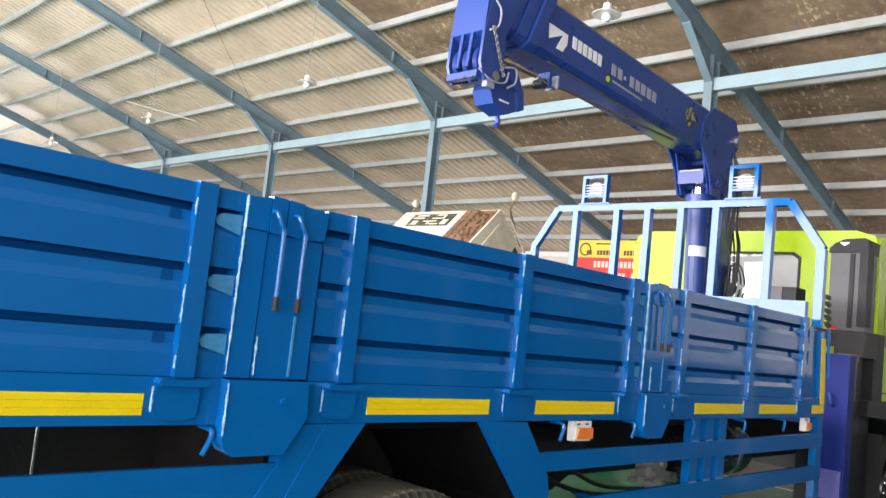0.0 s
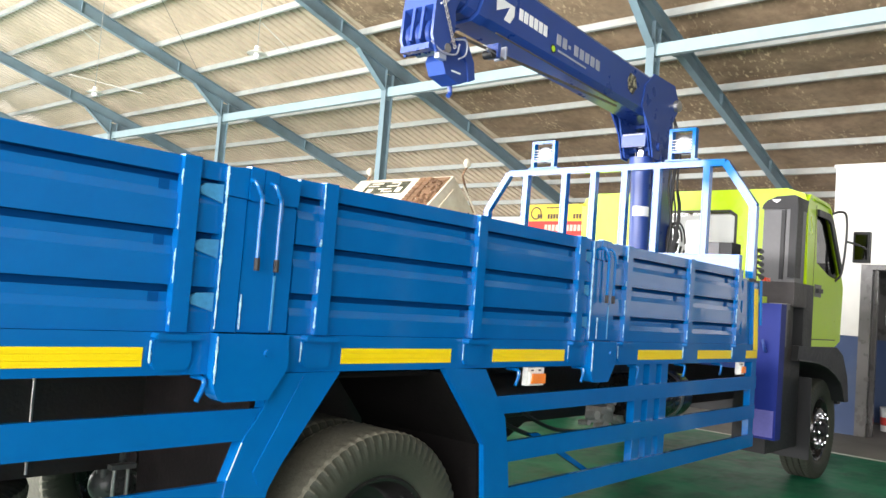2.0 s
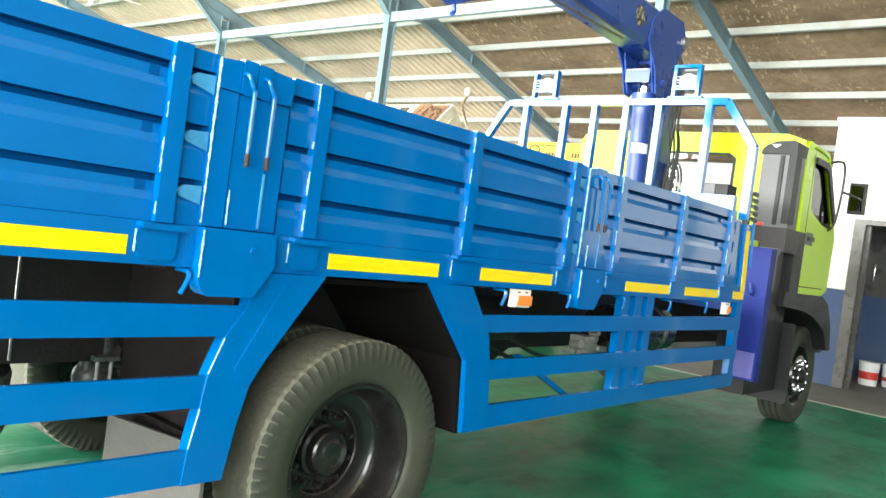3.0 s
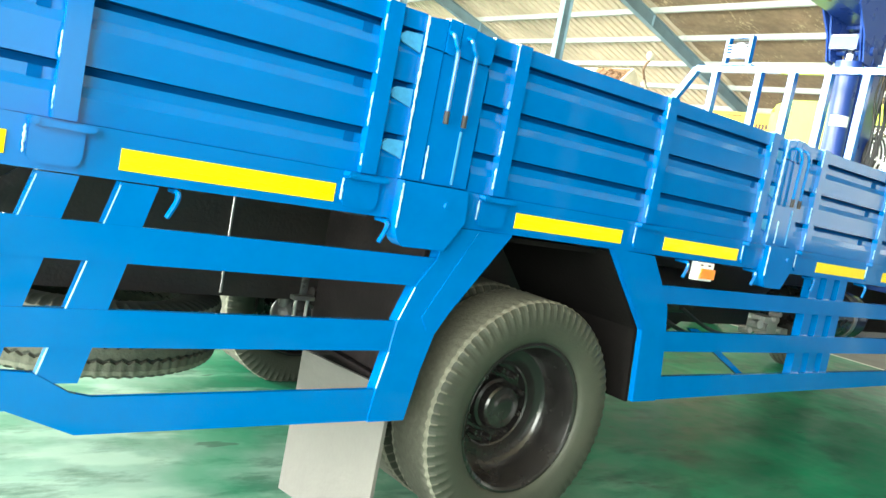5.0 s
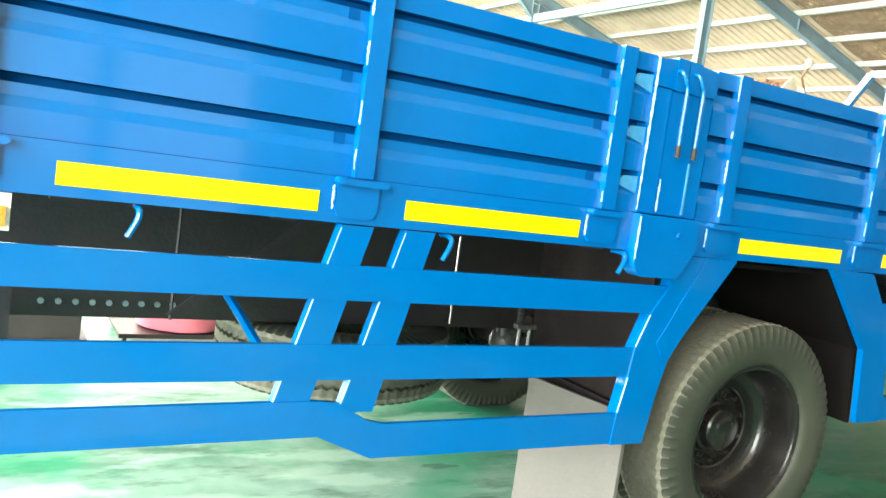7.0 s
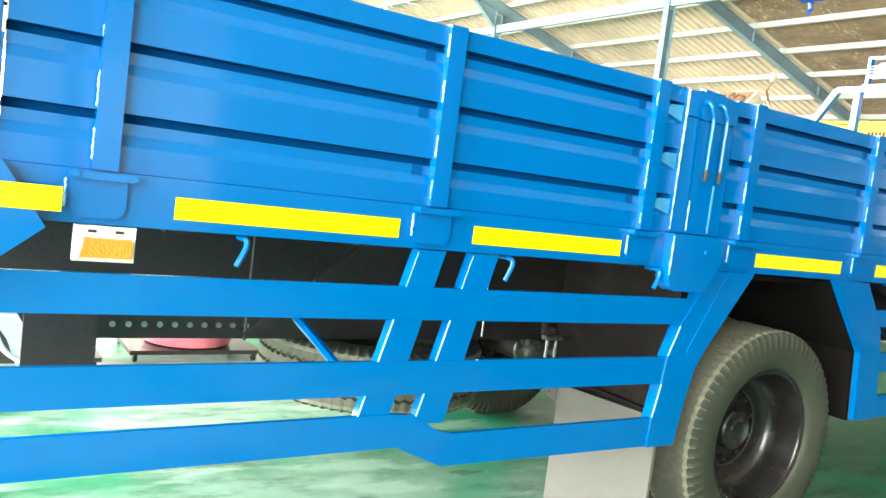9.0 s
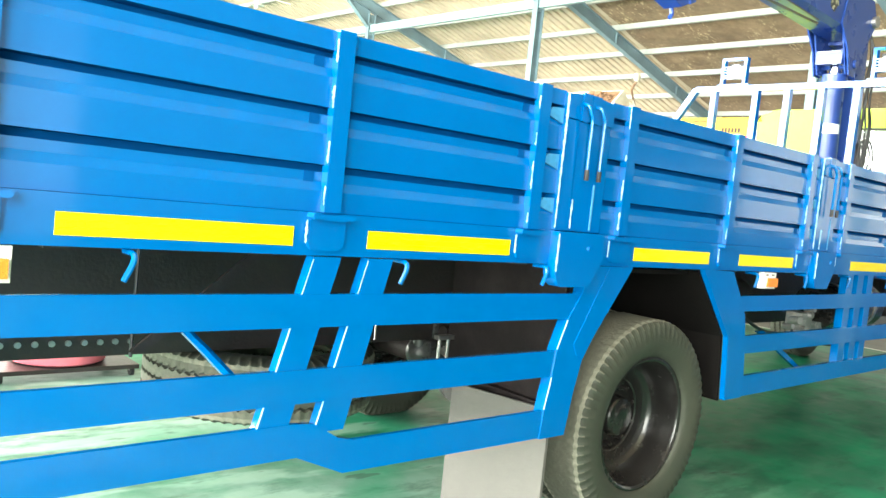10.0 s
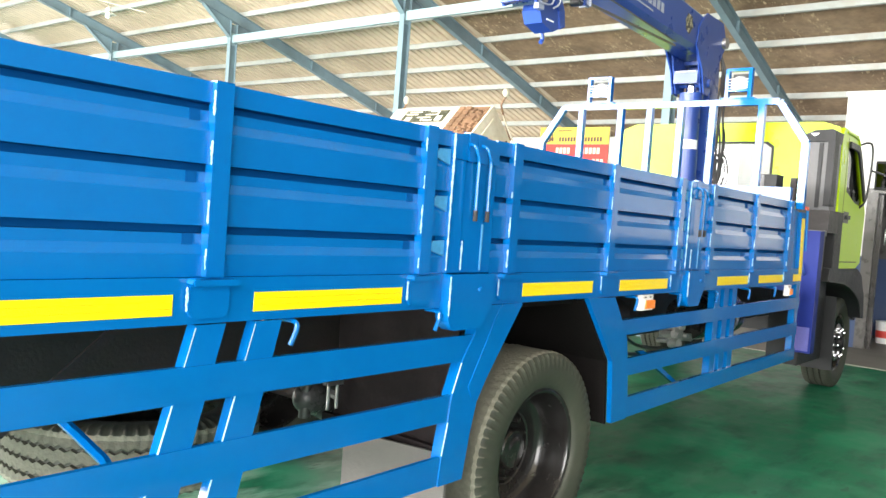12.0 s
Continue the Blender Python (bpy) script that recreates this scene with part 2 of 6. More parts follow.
def floor_material():
    """Green epoxy, worn to grey in clouds, scuffed and glossy."""
    m = material("green_epoxy_floor", (0.005, 0.115, 0.056), 0.45, var=0.35, scale=2.4, bump=0.003, bump_scale=10, rough_var=0.12, spec=0.08,
                 stain=(0.38, 0.52, 0.45), stain_scale=0.55, stain_amount=0.95)
    n, link = m.node_tree.nodes, m.node_tree.links.new
    b = n["Principled BSDF"]
    old = b.inputs["Base Color"].links[0].from_socket
    # soft worn patches rather than sharp stains
    for node in n:
        if node.bl_idname == "ShaderNodeMapRange" and abs(node.inputs[4].default_value - 0.95) < 1e-4:
            node.inputs[1].default_value, node.inputs[2].default_value = 0.42, 0.60
            node.inputs[3].default_value, node.inputs[4].default_value = 0.05, 0.66
        if node.bl_idname == "ShaderNodeTexNoise" and abs(node.inputs["Scale"].default_value - 0.55) < 1e-4:
            node.inputs["Roughness"].default_value, node.inputs["Distortion"].default_value = 0.62, 0.15
    co = n.new("ShaderNodeTexCoord")
    stretch = n.new("ShaderNodeMapping")
    stretch.inputs["Scale"].default_value = (0.5, 1.5, 1)
    stretch.inputs["Rotation"].default_value = (0, 0, 0.5)
    streak = n.new("ShaderNodeTexNoise")
    streak.inputs["Scale"].default_value, streak.inputs["Detail"].default_value = 3.5, 7
    link(co.outputs["Object"], stretch.inputs[0])
    link(stretch.outputs[0], streak.inputs["Vector"])
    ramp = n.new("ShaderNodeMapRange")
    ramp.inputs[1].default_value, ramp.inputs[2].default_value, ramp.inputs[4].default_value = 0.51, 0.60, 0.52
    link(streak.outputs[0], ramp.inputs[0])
    # worn patches strengthen towards the gateway, putting its brighter light into the colour
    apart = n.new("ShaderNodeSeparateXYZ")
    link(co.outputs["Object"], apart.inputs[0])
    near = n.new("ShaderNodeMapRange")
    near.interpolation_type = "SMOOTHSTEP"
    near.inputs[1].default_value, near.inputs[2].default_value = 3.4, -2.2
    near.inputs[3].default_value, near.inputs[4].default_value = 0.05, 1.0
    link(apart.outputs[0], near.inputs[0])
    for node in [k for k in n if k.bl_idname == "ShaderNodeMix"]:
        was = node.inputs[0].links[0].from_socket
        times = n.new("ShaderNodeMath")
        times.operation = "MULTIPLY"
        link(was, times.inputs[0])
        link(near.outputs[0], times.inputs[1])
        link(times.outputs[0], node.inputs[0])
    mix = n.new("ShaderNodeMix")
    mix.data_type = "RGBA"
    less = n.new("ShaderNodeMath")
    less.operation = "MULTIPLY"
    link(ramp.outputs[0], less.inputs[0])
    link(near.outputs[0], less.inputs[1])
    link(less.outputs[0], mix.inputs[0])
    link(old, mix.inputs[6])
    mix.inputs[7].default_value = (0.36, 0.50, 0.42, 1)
    # darker scuffed blotches
    blot, span = n.new("ShaderNodeTexNoise"), n.new("ShaderNodeMapRange")
    blot.inputs["Scale"].default_value, blot.inputs["Detail"].default_value, blot.inputs["Roughness"].default_value = 2.6, 9, 0.66
    span.inputs[1].default_value, span.inputs[2].default_value, span.inputs[4].default_value = 0.50, 0.60, 0.62
    link(stretch.outputs[0], blot.inputs["Vector"])
    link(blot.outputs[0], span.inputs[0])
    dark = n.new("ShaderNodeMix")
    dark.data_type = "RGBA"
    link(span.outputs[0], dark.inputs[0])
    link(mix.outputs[2], dark.inputs[6])
    dark.inputs[7].default_value = (0.008, 0.06, 0.034, 1)
    # fresher green where the coat is thick
    fresh, lift = n.new("ShaderNodeTexNoise"), n.new("ShaderNodeMapRange")
    fresh.inputs["Scale"].default_value, fresh.inputs["Detail"].default_value = 1.3, 6
    lift.inputs[1].default_value, lift.inputs[2].default_value, lift.inputs[4].default_value = 0.50, 0.62, 0.55
    link(co.outputs["Object"], fresh.inputs["Vector"])
    link(fresh.outputs[0], lift.inputs[0])
    green = n.new("ShaderNodeMix")
    green.data_type = "RGBA"
    link(lift.outputs[0], green.inputs[0])
    link(dark.outputs[2], green.inputs[6])
    green.inputs[7].default_value = (0.016, 0.22, 0.11, 1)
    # small dark spots of oil
    spot, drop = n.new("ShaderNodeTexNoise"), n.new("ShaderNodeMapRange")
    spot.inputs["Scale"].default_value, spot.inputs["Detail"].default_value = 7.0, 3
    drop.inputs[1].default_value, drop.inputs[2].default_value, drop.inputs[4].default_value = 0.68, 0.73, 0.6
    link(stretch.outputs[0], spot.inputs["Vector"])
    link(spot.outputs[0], drop.inputs[0])
    oil = n.new("ShaderNodeMix")
    oil.data_type = "RGBA"
    link(drop.outputs[0], oil.inputs[0])
    link(green.outputs[2], oil.inputs[6])
    oil.inputs[7].default_value = (0.02, 0.05, 0.035, 1)
    link(oil.outputs[2], b.inputs["Base Color"])
    return m


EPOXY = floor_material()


# ---- mesh tools ----
ORIGIN = {}


def thing(name, base, label, category, group="", kind=""):
    ob = new(name)
    ob.location = base
    ob.empty_display_size = 0.1
    ORIGIN[ob.name] = Vector(base)
    return tagged(ob, label, category, group, kind)


def flat_faces(me, limit):
    """Rounded edges, but large faces that stay flat: normals weighted by the faces' areas."""
    faces = [(p.normal.copy(), p.area) for p in me.polygons]
    round_vert = [[] for _ in me.vertices]
    for p in me.polygons:
        for v in p.vertices:
            round_vert[v].append(p.index)
    out = []
    for p in me.polygons:
        n0 = faces[p.index][0]
        for v in p.vertices:
            n = Vector((0, 0, 0))
            for q in round_vert[v]:
                if faces[q][0].dot(n0) > limit:
                    n += faces[q][0] * faces[q][1]
            out.append(n.normalized() if n.length > 1e-12 else n0)
    me.normals_split_custom_set(out)


def mesh_of(name, bm, mat, sharp=32):
    me = bpy.data.meshes.new(name)
    bmesh.ops.recalc_face_normals(bm, faces=bm.faces)
    bm.to_mesh(me)
    bm.free()
    for p in me.polygons:
        p.use_smooth = True
    me.set_sharp_from_angle(angle=radians(sharp))
    flat_faces(me, math.cos(radians(sharp)))
    me.materials.append(mat)
    return me


def part(name, bm, mat, parent, label="", sharp=32):
    """One mesh under a thing or under a part, given in world metres."""
    o = ORIGIN[parent.name]
    bmesh.ops.translate(bm, verts=bm.verts, vec=-o)
    ob = new(name, mesh_of(name, bm, mat, sharp))
    ob.parent = parent
    ORIGIN[ob.name] = o
    return tagged(ob, label)


def solid(name, bm, mat, label, category, kind="", group="", sharp=32):
    """A top-level thing of one mesh, with its origin at its base."""
    vs = [v.co.copy() for v in bm.verts]
    base = Vector((sum(v.x for v in vs) / len(vs), sum(v.y for v in vs) / len(vs), min(v.z for v in vs)))
    bmesh.ops.translate(bm, verts=bm.verts, vec=-base)
    ob = new(name, mesh_of(name, bm, mat, sharp))
    ob.location = base
    ORIGIN[ob.name] = base
    return tagged(ob, label, category, group, kind)


def shared(name, me, parent, at, turn=None, label=""):
    """A part on a mesh that others share, at a place of the world."""
    ob = new(name, me)
    ob.parent = parent
    m = Matrix.Translation(Vector(at) - ORIGIN[parent.name])
    ob.matrix_basis = m @ turn if turn else m
    ORIGIN[ob.name] = Vector(at)
    return tagged(ob, label)


def bev(bm, w, seg=2, geom=None):
    edges = [e for e in (geom or bm.edges) if len(e.link_faces) == 2 and e.calc_face_angle(0) > radians(28)]
    bmesh.ops.bevel(bm, geom=edges, offset=w, segments=seg, affect="EDGES", profile=0.6, clamp_overlap=True)
    return bm


def add_box(bm, x0, x1, y0, y1, z0, z1):
    v = [bm.verts.new(p) for p in ((x0, y0, z0), (x1, y0, z0), (x1, y1, z0), (x0, y1, z0), (x0, y0, z1), (x1, y0, z1), (x1, y1, z1), (x0, y1, z1))]
    for f in ((3, 2, 1, 0), (4, 5, 6, 7), (0, 1, 5, 4), (1, 2, 6, 5), (2, 3, 7, 6), (3, 0, 4, 7)):
        bm.faces.new([v[i] for i in f])
    return bm


def box(x0, x1, y0, y1, z0, z1, w=0.004, seg=2):
    bm = add_box(bmesh.new(), x0, x1, y0, y1, z0, z1)
    return bev(bm, w, seg) if w else bm


def add_prism(bm, pts, axis, a0, a1):
    """A flat outline pushed along an axis. Outline in (x, z) for axis y, (y, z) for x, (x, y) for z."""
    def at(p, a):
        return {"y": (p[0], a, p[1]), "x": (a, p[0], p[1]), "z": (p[0], p[1], a)}[axis]
    lo, hi = [bm.verts.new(at(p, a0)) for p in pts], [bm.verts.new(at(p, a1)) for p in pts]
    bm.faces.new(lo)
    bm.faces.new(hi[::-1])
    for i in range(len(pts)):
        j = (i + 1) % len(pts)
        bm.faces.new((lo[j], lo[i], hi[i], hi[j]))
    return bm


def prism(pts, axis, a0, a1, w=0.004, seg=2):
    bm = add_prism(bmesh.new(), pts, axis, a0, a1)
    return bev(bm, w, seg) if w else bm


def add_rod(bm, p, q, r, seg=12, r2=None):
    p, q = Vector(p), Vector(q)
    m = Matrix.Translation((p + q) / 2) @ (q - p).to_track_quat("Z", "Y").to_matrix().to_4x4()
    bmesh.ops.create_cone(bm, cap_ends=True, segments=seg, radius1=r, radius2=r if r2 is None else r2, depth=(q - p).length, matrix=m)
    return bm


def rod(p, q, r, seg=12, r2=None):
    return add_rod(bmesh.new(), p, q, r, seg, r2)


def add_tube(bm, pts, r, seg=8, lump=None):
    """A bent round bar along points."""
    pts = [Vector(p) for p in pts]
    rings, up = [], None
    for i, p in enumerate(pts):
        d = (pts[min(i + 1, len(pts) - 1)] - pts[max(i - 1, 0)]).normalized()
        side = d.cross(up or (Vector((0, 0, 1)) if abs(d.z) < 0.9 else Vector((1, 0, 0)))).normalized()
        up = side.cross(d).normalized()
        q = r * lump[i] if lump else r
        rings.append([bm.verts.new(p + q * (math.cos(a) * side + math.sin(a) * up)) for a in (2 * math.pi * k / seg for k in range(seg))])
    for a, b in zip(rings, rings[1:]):
        for k in range(seg):
            bm.faces.new((a[k], a[(k + 1) % seg], b[(k + 1) % seg], b[k]))
    bm.faces.new(rings[0][::-1])
    bm.faces.new(rings[-1])
    return bm


def tube(pts, r, seg=8):
    return add_tube(bmesh.new(), pts, r, seg)


def bent(pts, n=8):
    """Points along a smooth curve through the given ones."""
    p = [Vector(a) for a in pts]
    p = [2 * p[0] - p[1], *p, 2 * p[-1] - p[-2]]
    out = []
    for i in range(1, len(p) - 2):
        for k in range(n):
            t = k / n
            a, b, c, d = p[i - 1:i + 3]
            out.append(0.5 * (2 * b + (c - a) * t + (2 * a - 5 * b + 4 * c - d) * t * t + (3 * b - a - 3 * c + d) * t ** 3))
    return [*out, p[-2]]


def lathe(profile, seg=64, lug=None, caps=False):
    """A profile of (radius, y) turned about the y axis. lug(i, k): a change of radius for row i, segment k."""
    bm = bmesh.new()
    rows = []
    for i, (r, y) in enumerate(profile):
        rows.append([bm.verts.new(((r + (lug(i, k) if lug else 0)) * math.sin(2 * math.pi * k / seg), y,
                                   (r + (lug(i, k) if lug else 0)) * math.cos(2 * math.pi * k / seg))) for k in range(seg)])
    for a, b in zip(rows, rows[1:]):
        for k in range(seg):
            bm.faces.new((a[k], a[(k + 1) % seg], b[(k + 1) % seg], b[k]))
    for row in (rows[0], rows[-1]) if caps else ():
        if row[0].co.xz.length > 1e-4:
            bm.faces.new(row)
    return bm


# ---- the hall ----
BAY, COL_Y, COL_X = 5.612, 3.258, 10.41
PITCH, EAST, WEST, SOUTH, NORTH, RIDGE = 0.28, 21.0, -8.0, -14.0, 40.0, -1.0


def roof_z(x):
    """The height of the rafters' middle."""
    return 6.0 - PITCH * (max(x, 2 * RIDGE - x) - COL_X)


bm = bmesh.new()
bmesh.ops.create_grid(bm, x_segments=2, y_segments=2, size=400)
bmesh.ops.translate(bm, verts=bm.verts, vec=(0, 0, -0.06))
solid("ground", bm, GROUND, "pale concrete yard outside the hall", "ground", "structure")
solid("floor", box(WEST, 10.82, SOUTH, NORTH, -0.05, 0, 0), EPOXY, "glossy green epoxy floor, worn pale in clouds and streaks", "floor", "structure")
solid("floor_concrete", box(10.9, EAST, SOUTH, NORTH, -0.05, 0, 0), CONCRETE, "dark grey bare concrete floor strip", "floor", "structure")
solid("floor_line", box(10.82, 10.9, SOUTH, NORTH, -0.05, 0.001, 0), LINE, "worn white line at the edge of the green floor", "floor line", "structure")

# walls, with wide gateways to the yard
bm = bmesh.new()
for y0, y1, z0, z1 in ((SOUTH, -13.3, 0, 7.9), (24, NORTH, 0, 7.9), (-13.3, 24, 7.0, 7.9)):
    add_box(bm, WEST - 0.2, WEST, y0, y1, z0, z1)
solid("wall_west", bm, WALL, "white painted wall with a wide open gateway", "wall", "structure")
solid("wall_partition", box(18.3, 18.45, 1.2, NORTH, 0, 4.05, 0), WALL, "white painted partition wall at the back of the hall", "wall", "structure")
# unseen wall, kept dark so the truck's side mirrors little
solid("wall_east", box(EAST, EAST + 0.2, SOUTH, NORTH, 0, roof_z(EAST) + 0.1, 0), CLADDING, "dark unseen hall wall that dims reflections", "wall", "structure")
for name, y, (g0, g1) in (("wall_north", NORTH, (-6, 14)),):
    bm = bmesh.new()
    top = lambda x: roof_z(x) + 0.2
    add_prism(bm, [(WEST, 0), (g0, 0), (g0, top(g0)), (WEST, top(WEST))], "y", y - 0.1, y + 0.1)
    add_prism(bm, [(g1, 0), (EAST, 0), (EAST, top(EAST)), (g1, top(g1))], "y", y - 0.1, y + 0.1)
    add_prism(bm, [(g0, 5.6), (g1, 5.6), (g1, top(g1)), (RIDGE, top(RIDGE)), (g0, top(g0))], "y", y - 0.1, y + 0.1)
    solid(name, bm, WALL, "white painted gable wall with a wide gateway", "wall", "structure")
# unseen south side, its greys set for what the truck's panels mirror
bm = bmesh.new()
add_prism(bm, [(WEST, 0), (-2.6, 0), (-2.6, roof_z(-2.6) + 0.2), (WEST, roof_z(WEST) + 0.2)], "y", SOUTH - 0.1, SOUTH + 0.1)
add_prism(bm, [(3.6, 0), (9.0, 0), (9.0, roof_z(9.0) + 0.2), (3.6, roof_z(3.6) + 0.2)], "y", SOUTH - 0.1, SOUTH + 0.1)
add_prism(bm, [(-2.6, 4.2), (3.6, 4.2), (3.6, roof_z(3.6) + 0.2), (RIDGE, roof_z(RIDGE) + 0.2), (-2.6, roof_z(-2.6) + 0.2)], "y", SOUTH - 0.1, SOUTH + 0.1)
add_box(bm, 0.75, 1.05, SOUTH - 0.1, SOUTH + 0.45, 0, 4.2)
solid("wall_south", bm, GREYCLAD, "grey steel-clad gable wall with an open doorway", "wall", "structure")
solid("wall_southeast", prism([(9.0, 0), (EAST, 0), (EAST, roof_z(EAST) + 0.2), (9.0, roof_z(9.0) + 0.2)], "y", SOUTH - 0.1, SOUTH + 0.1, 0), CLADDING, "dark unseen gable part that dims reflections", "wall", "structure")
# unseen slab, added to dim the doorway as the panels mirror it
solid("ceiling_canopy", box(-7.0, 8.0, SOUTH - 12.0, SOUTH - 0.11, 4.5, 4.6, 0), CLADDING, "dark unseen slab that blocks sky from the doorway", "roof", "structure")


def roof_sheet(name, y0, y1, mat, label, pitch=0.2, depth=0.05):
    """Ribbed sheet on the east slope, its ribs running down the slope."""
    bm = bmesh.new()
    rows = []
    xs = [RIDGE + (EAST + 0.3 - RIDGE) * i / 14 for i in range(15)]
    n = int((y1 - y0) / pitch)
    for k in range(n):
        for dy, dz in ((0, 0), (0.62, 0), (0.70, 1), (0.90, 1)):
            y = y0 + (k + dy) * (y1 - y0) / n
            rows.append([bm.verts.new((x, y, roof_z(x) + 0.33 + depth * dz + 0.012 * noise.noise((x * 0.4, y * 0.3, 2)))) for x in xs])
    for a, b in zip(rows, rows[1:]):
        for i in range(14):
            bm.faces.new((a[i], a[i + 1], b[i + 1], b[i]))
    return solid(name, bm, mat, label, "roof", "structure", sharp=20)


roof_sheet("ceiling", COL_Y + BAY, NORTH, SHEET, "beige ribbed metal roof sheets over pale purlins")

# brown insulation sagging between the purlins in the nearer bays
bm = bmesh.new()
nx, ny = 90, 110
grid = []
for i in range(nx + 1):
    x = RIDGE + (EAST + 0.3 - RIDGE) * i / nx
    row = []
    for j in range(ny + 1):
        y = SOUTH + (COL_Y + BAY - SOUTH) * j / ny
        sag = 0.05 * abs(math.sin(math.pi * (x - 8.61) / 1.085)) + 0.035 * noise.noise((x * 1.3, y * 0.9, 0)) + 0.02 * noise.noise((x * 4, y * 3, 5))
        row.append(bm.verts.new((x, y, roof_z(x) + 0.36 - max(sag, 0.0))))
    grid.append(row)
for a, b in zip(grid, grid[1:]):
    for j in range(ny):
        bm.faces.new((a[j], a[j + 1], b[j + 1], b[j]))
solid("ceiling_insulation", bm, FOIL, "torn brown insulation sheet, stained and wrinkled, under the roof", "roof insulation", "structure", sharp=180)
solid("ceiling_west", prism([(RIDGE, roof_z(RIDGE) + 0.33), (RIDGE, roof_z(RIDGE) + 0.40), (WEST - 0.3, roof_z(WEST) + 0.33), (WEST - 0.3, roof_z(WEST) + 0.26)], "y", SOUTH, NORTH, 0),
      SHEET, "beige metal roof sheets of the far slope", "roof", "structure")
solid("ceiling_cover", prism([(RIDGE, roof_z(RIDGE) + 0.41), (EAST + 0.3, roof_z(EAST + 0.3) + 0.41), (EAST + 0.3, roof_z(EAST + 0.3) + 0.44), (RIDGE, roof_z(RIDGE) + 0.44)], "y", SOUTH, NORTH, 0),
      SHEET, "outer metal skin of the roof", "roof", "structure")

# purlins along the hall
for x in [8.61 + 1.085 * k for k in range(-8, 12)]:
    z = roof_z(x) + 0.15
    bm = bmesh.new()
    add_prism(bm, [(x - 0.022, z + 0.052), (x + 0.022, z + 0.040), (x + 0.022, z + 0.050), (x - 0.012, z + 0.060), (x - 0.012, z + 0.150), (x + 0.022, z + 0.141), (x + 0.022, z + 0.152), (x - 0.022, z + 0.163)], "y", SOUTH, NORTH)
    solid("purlin", bm, PURLIN, "pale painted steel roof purlin of channel section", "purlin", "structure", "roof purlins")


def steel_frame(y):
    """One frame of the hall: a rafter of I section with haunches, and its column."""
    ob = thing("roof_frame", (COL_X, y, 0), "blue-grey painted steel rafter and column of the hall", "steel frame", "hall frames", "structure")
    x0, x1 = RIDGE, EAST
    bm = bmesh.new()
    for dz, half in ((0.12, 0.062), (-0.134, 0.062)):
        add_prism(bm, [(x0, roof_z(x0) + dz), (x1, roof_z(x1) + dz), (x1, roof_z(x1) + dz + 0.014), (x0, roof_z(x0) + dz + 0.014)], "y", y - half, y + half)
    add_prism(bm, [(x0, roof_z(x0) - 0.12), (x1, roof_z(x1) - 0.12), (x1, roof_z(x1) + 0.12), (x0, roof_z(x0) + 0.12)], "y", y - 0.006, y + 0.006)
    for x in (6.8, 9.1, 12.9, 15.4, 18.0):
        add_box(bm, x - 0.006, x + 0.006, y - 0.06, y + 0.06, roof_z(x) - 0.12, roof_z(x) + 0.12)
    part("rafter", bm, FRAME, ob)
    bm = bmesh.new()
    a, c, w = COL_X - 0.85, COL_X + 0.85, 0.10
    add_prism(bm, [(a, roof_z(a) - 0.134), (COL_X - w, roof_z(COL_X) - 0.10), (COL_X - w, roof_z(COL_X) - 0.50)], "y", y - 0.006, y + 0.006)
    add_prism(bm, [(c, roof_z(c) - 0.134), (COL_X + w, roof_z(COL_X) - 0.16), (COL_X + w, roof_z(COL_X) - 0.44)], "y", y - 0.006, y + 0.006)
    add_prism(bm, [(a, roof_z(a) - 0.134), (COL_X - w, roof_z(COL_X) - 0.50), (COL_X - w, roof_z(COL_X) - 0.515), (a, roof_z(a) - 0.150)], "y", y - 0.062, y + 0.062)
    add_prism(bm, [(c, roof_z(c) - 0.134), (COL_X + w, roof_z(COL_X) - 0.44), (COL_X + w, roof_z(COL_X) - 0.455), (c, roof_z(c) - 0.150)], "y", y - 0.062, y + 0.062)
    part("haunch", bm, FRAME, ob)
    bm = bmesh.new()
    t = roof_z(COL_X)
    add_box(bm, COL_X - w, COL_X - w + 0.012, y - 0.065, y + 0.065, 0, t - 0.115)
    add_box(bm, COL_X + w - 0.012, COL_X + w, y - 0.065, y + 0.065, 0, t - 0.18)
    add_box(bm, COL_X - w + 0.012, COL_X + w - 0.012, y - 0.006, y + 0.006, 0, t - 0.19)
    part("column", bm, FRAME, ob)
    part("base_plate", box(COL_X - 0.18, COL_X + 0.18, y - 0.13, y + 0.13, 0, 0.02), FRAME, ob)


for k in range(-2, 6):
    steel_frame(COL_Y + BAY * k)
for k in range(-2, 5):
    y = COL_Y + BAY * k
    bm = bmesh.new()
    add_box(bm, COL_X - 0.05, COL_X + 0.05, y + 0.02, y + BAY - 0.02, 5.533, 5.545)
    add_box(bm, COL_X - 0.05, COL_X + 0.05, y + 0.02, y + BAY - 0.02, 5.365, 5.377)
    add_box(bm, COL_X - 0.05, COL_X - 0.04, y + 0.02, y + BAY - 0.02, 5.377, 5.533)
    for e in (y + 0.007, y + BAY - 0.019):
        add_box(bm, COL_X - 0.07, COL_X + 0.07, e, e + 0.012, 5.31, 5.60)
    solid("tie_beam", bm, TIE, "pale blue painted steel tie beam between two columns", "beam", "structure", "tie beams")


# conduits and a slack cable under the roof
def under_roof(name, pts, r, mat, label):
    solid(name, tube([(x, y, roof_z(x) + d) for x, y, d in pts], r, 6), mat, label, "cable", "structure")


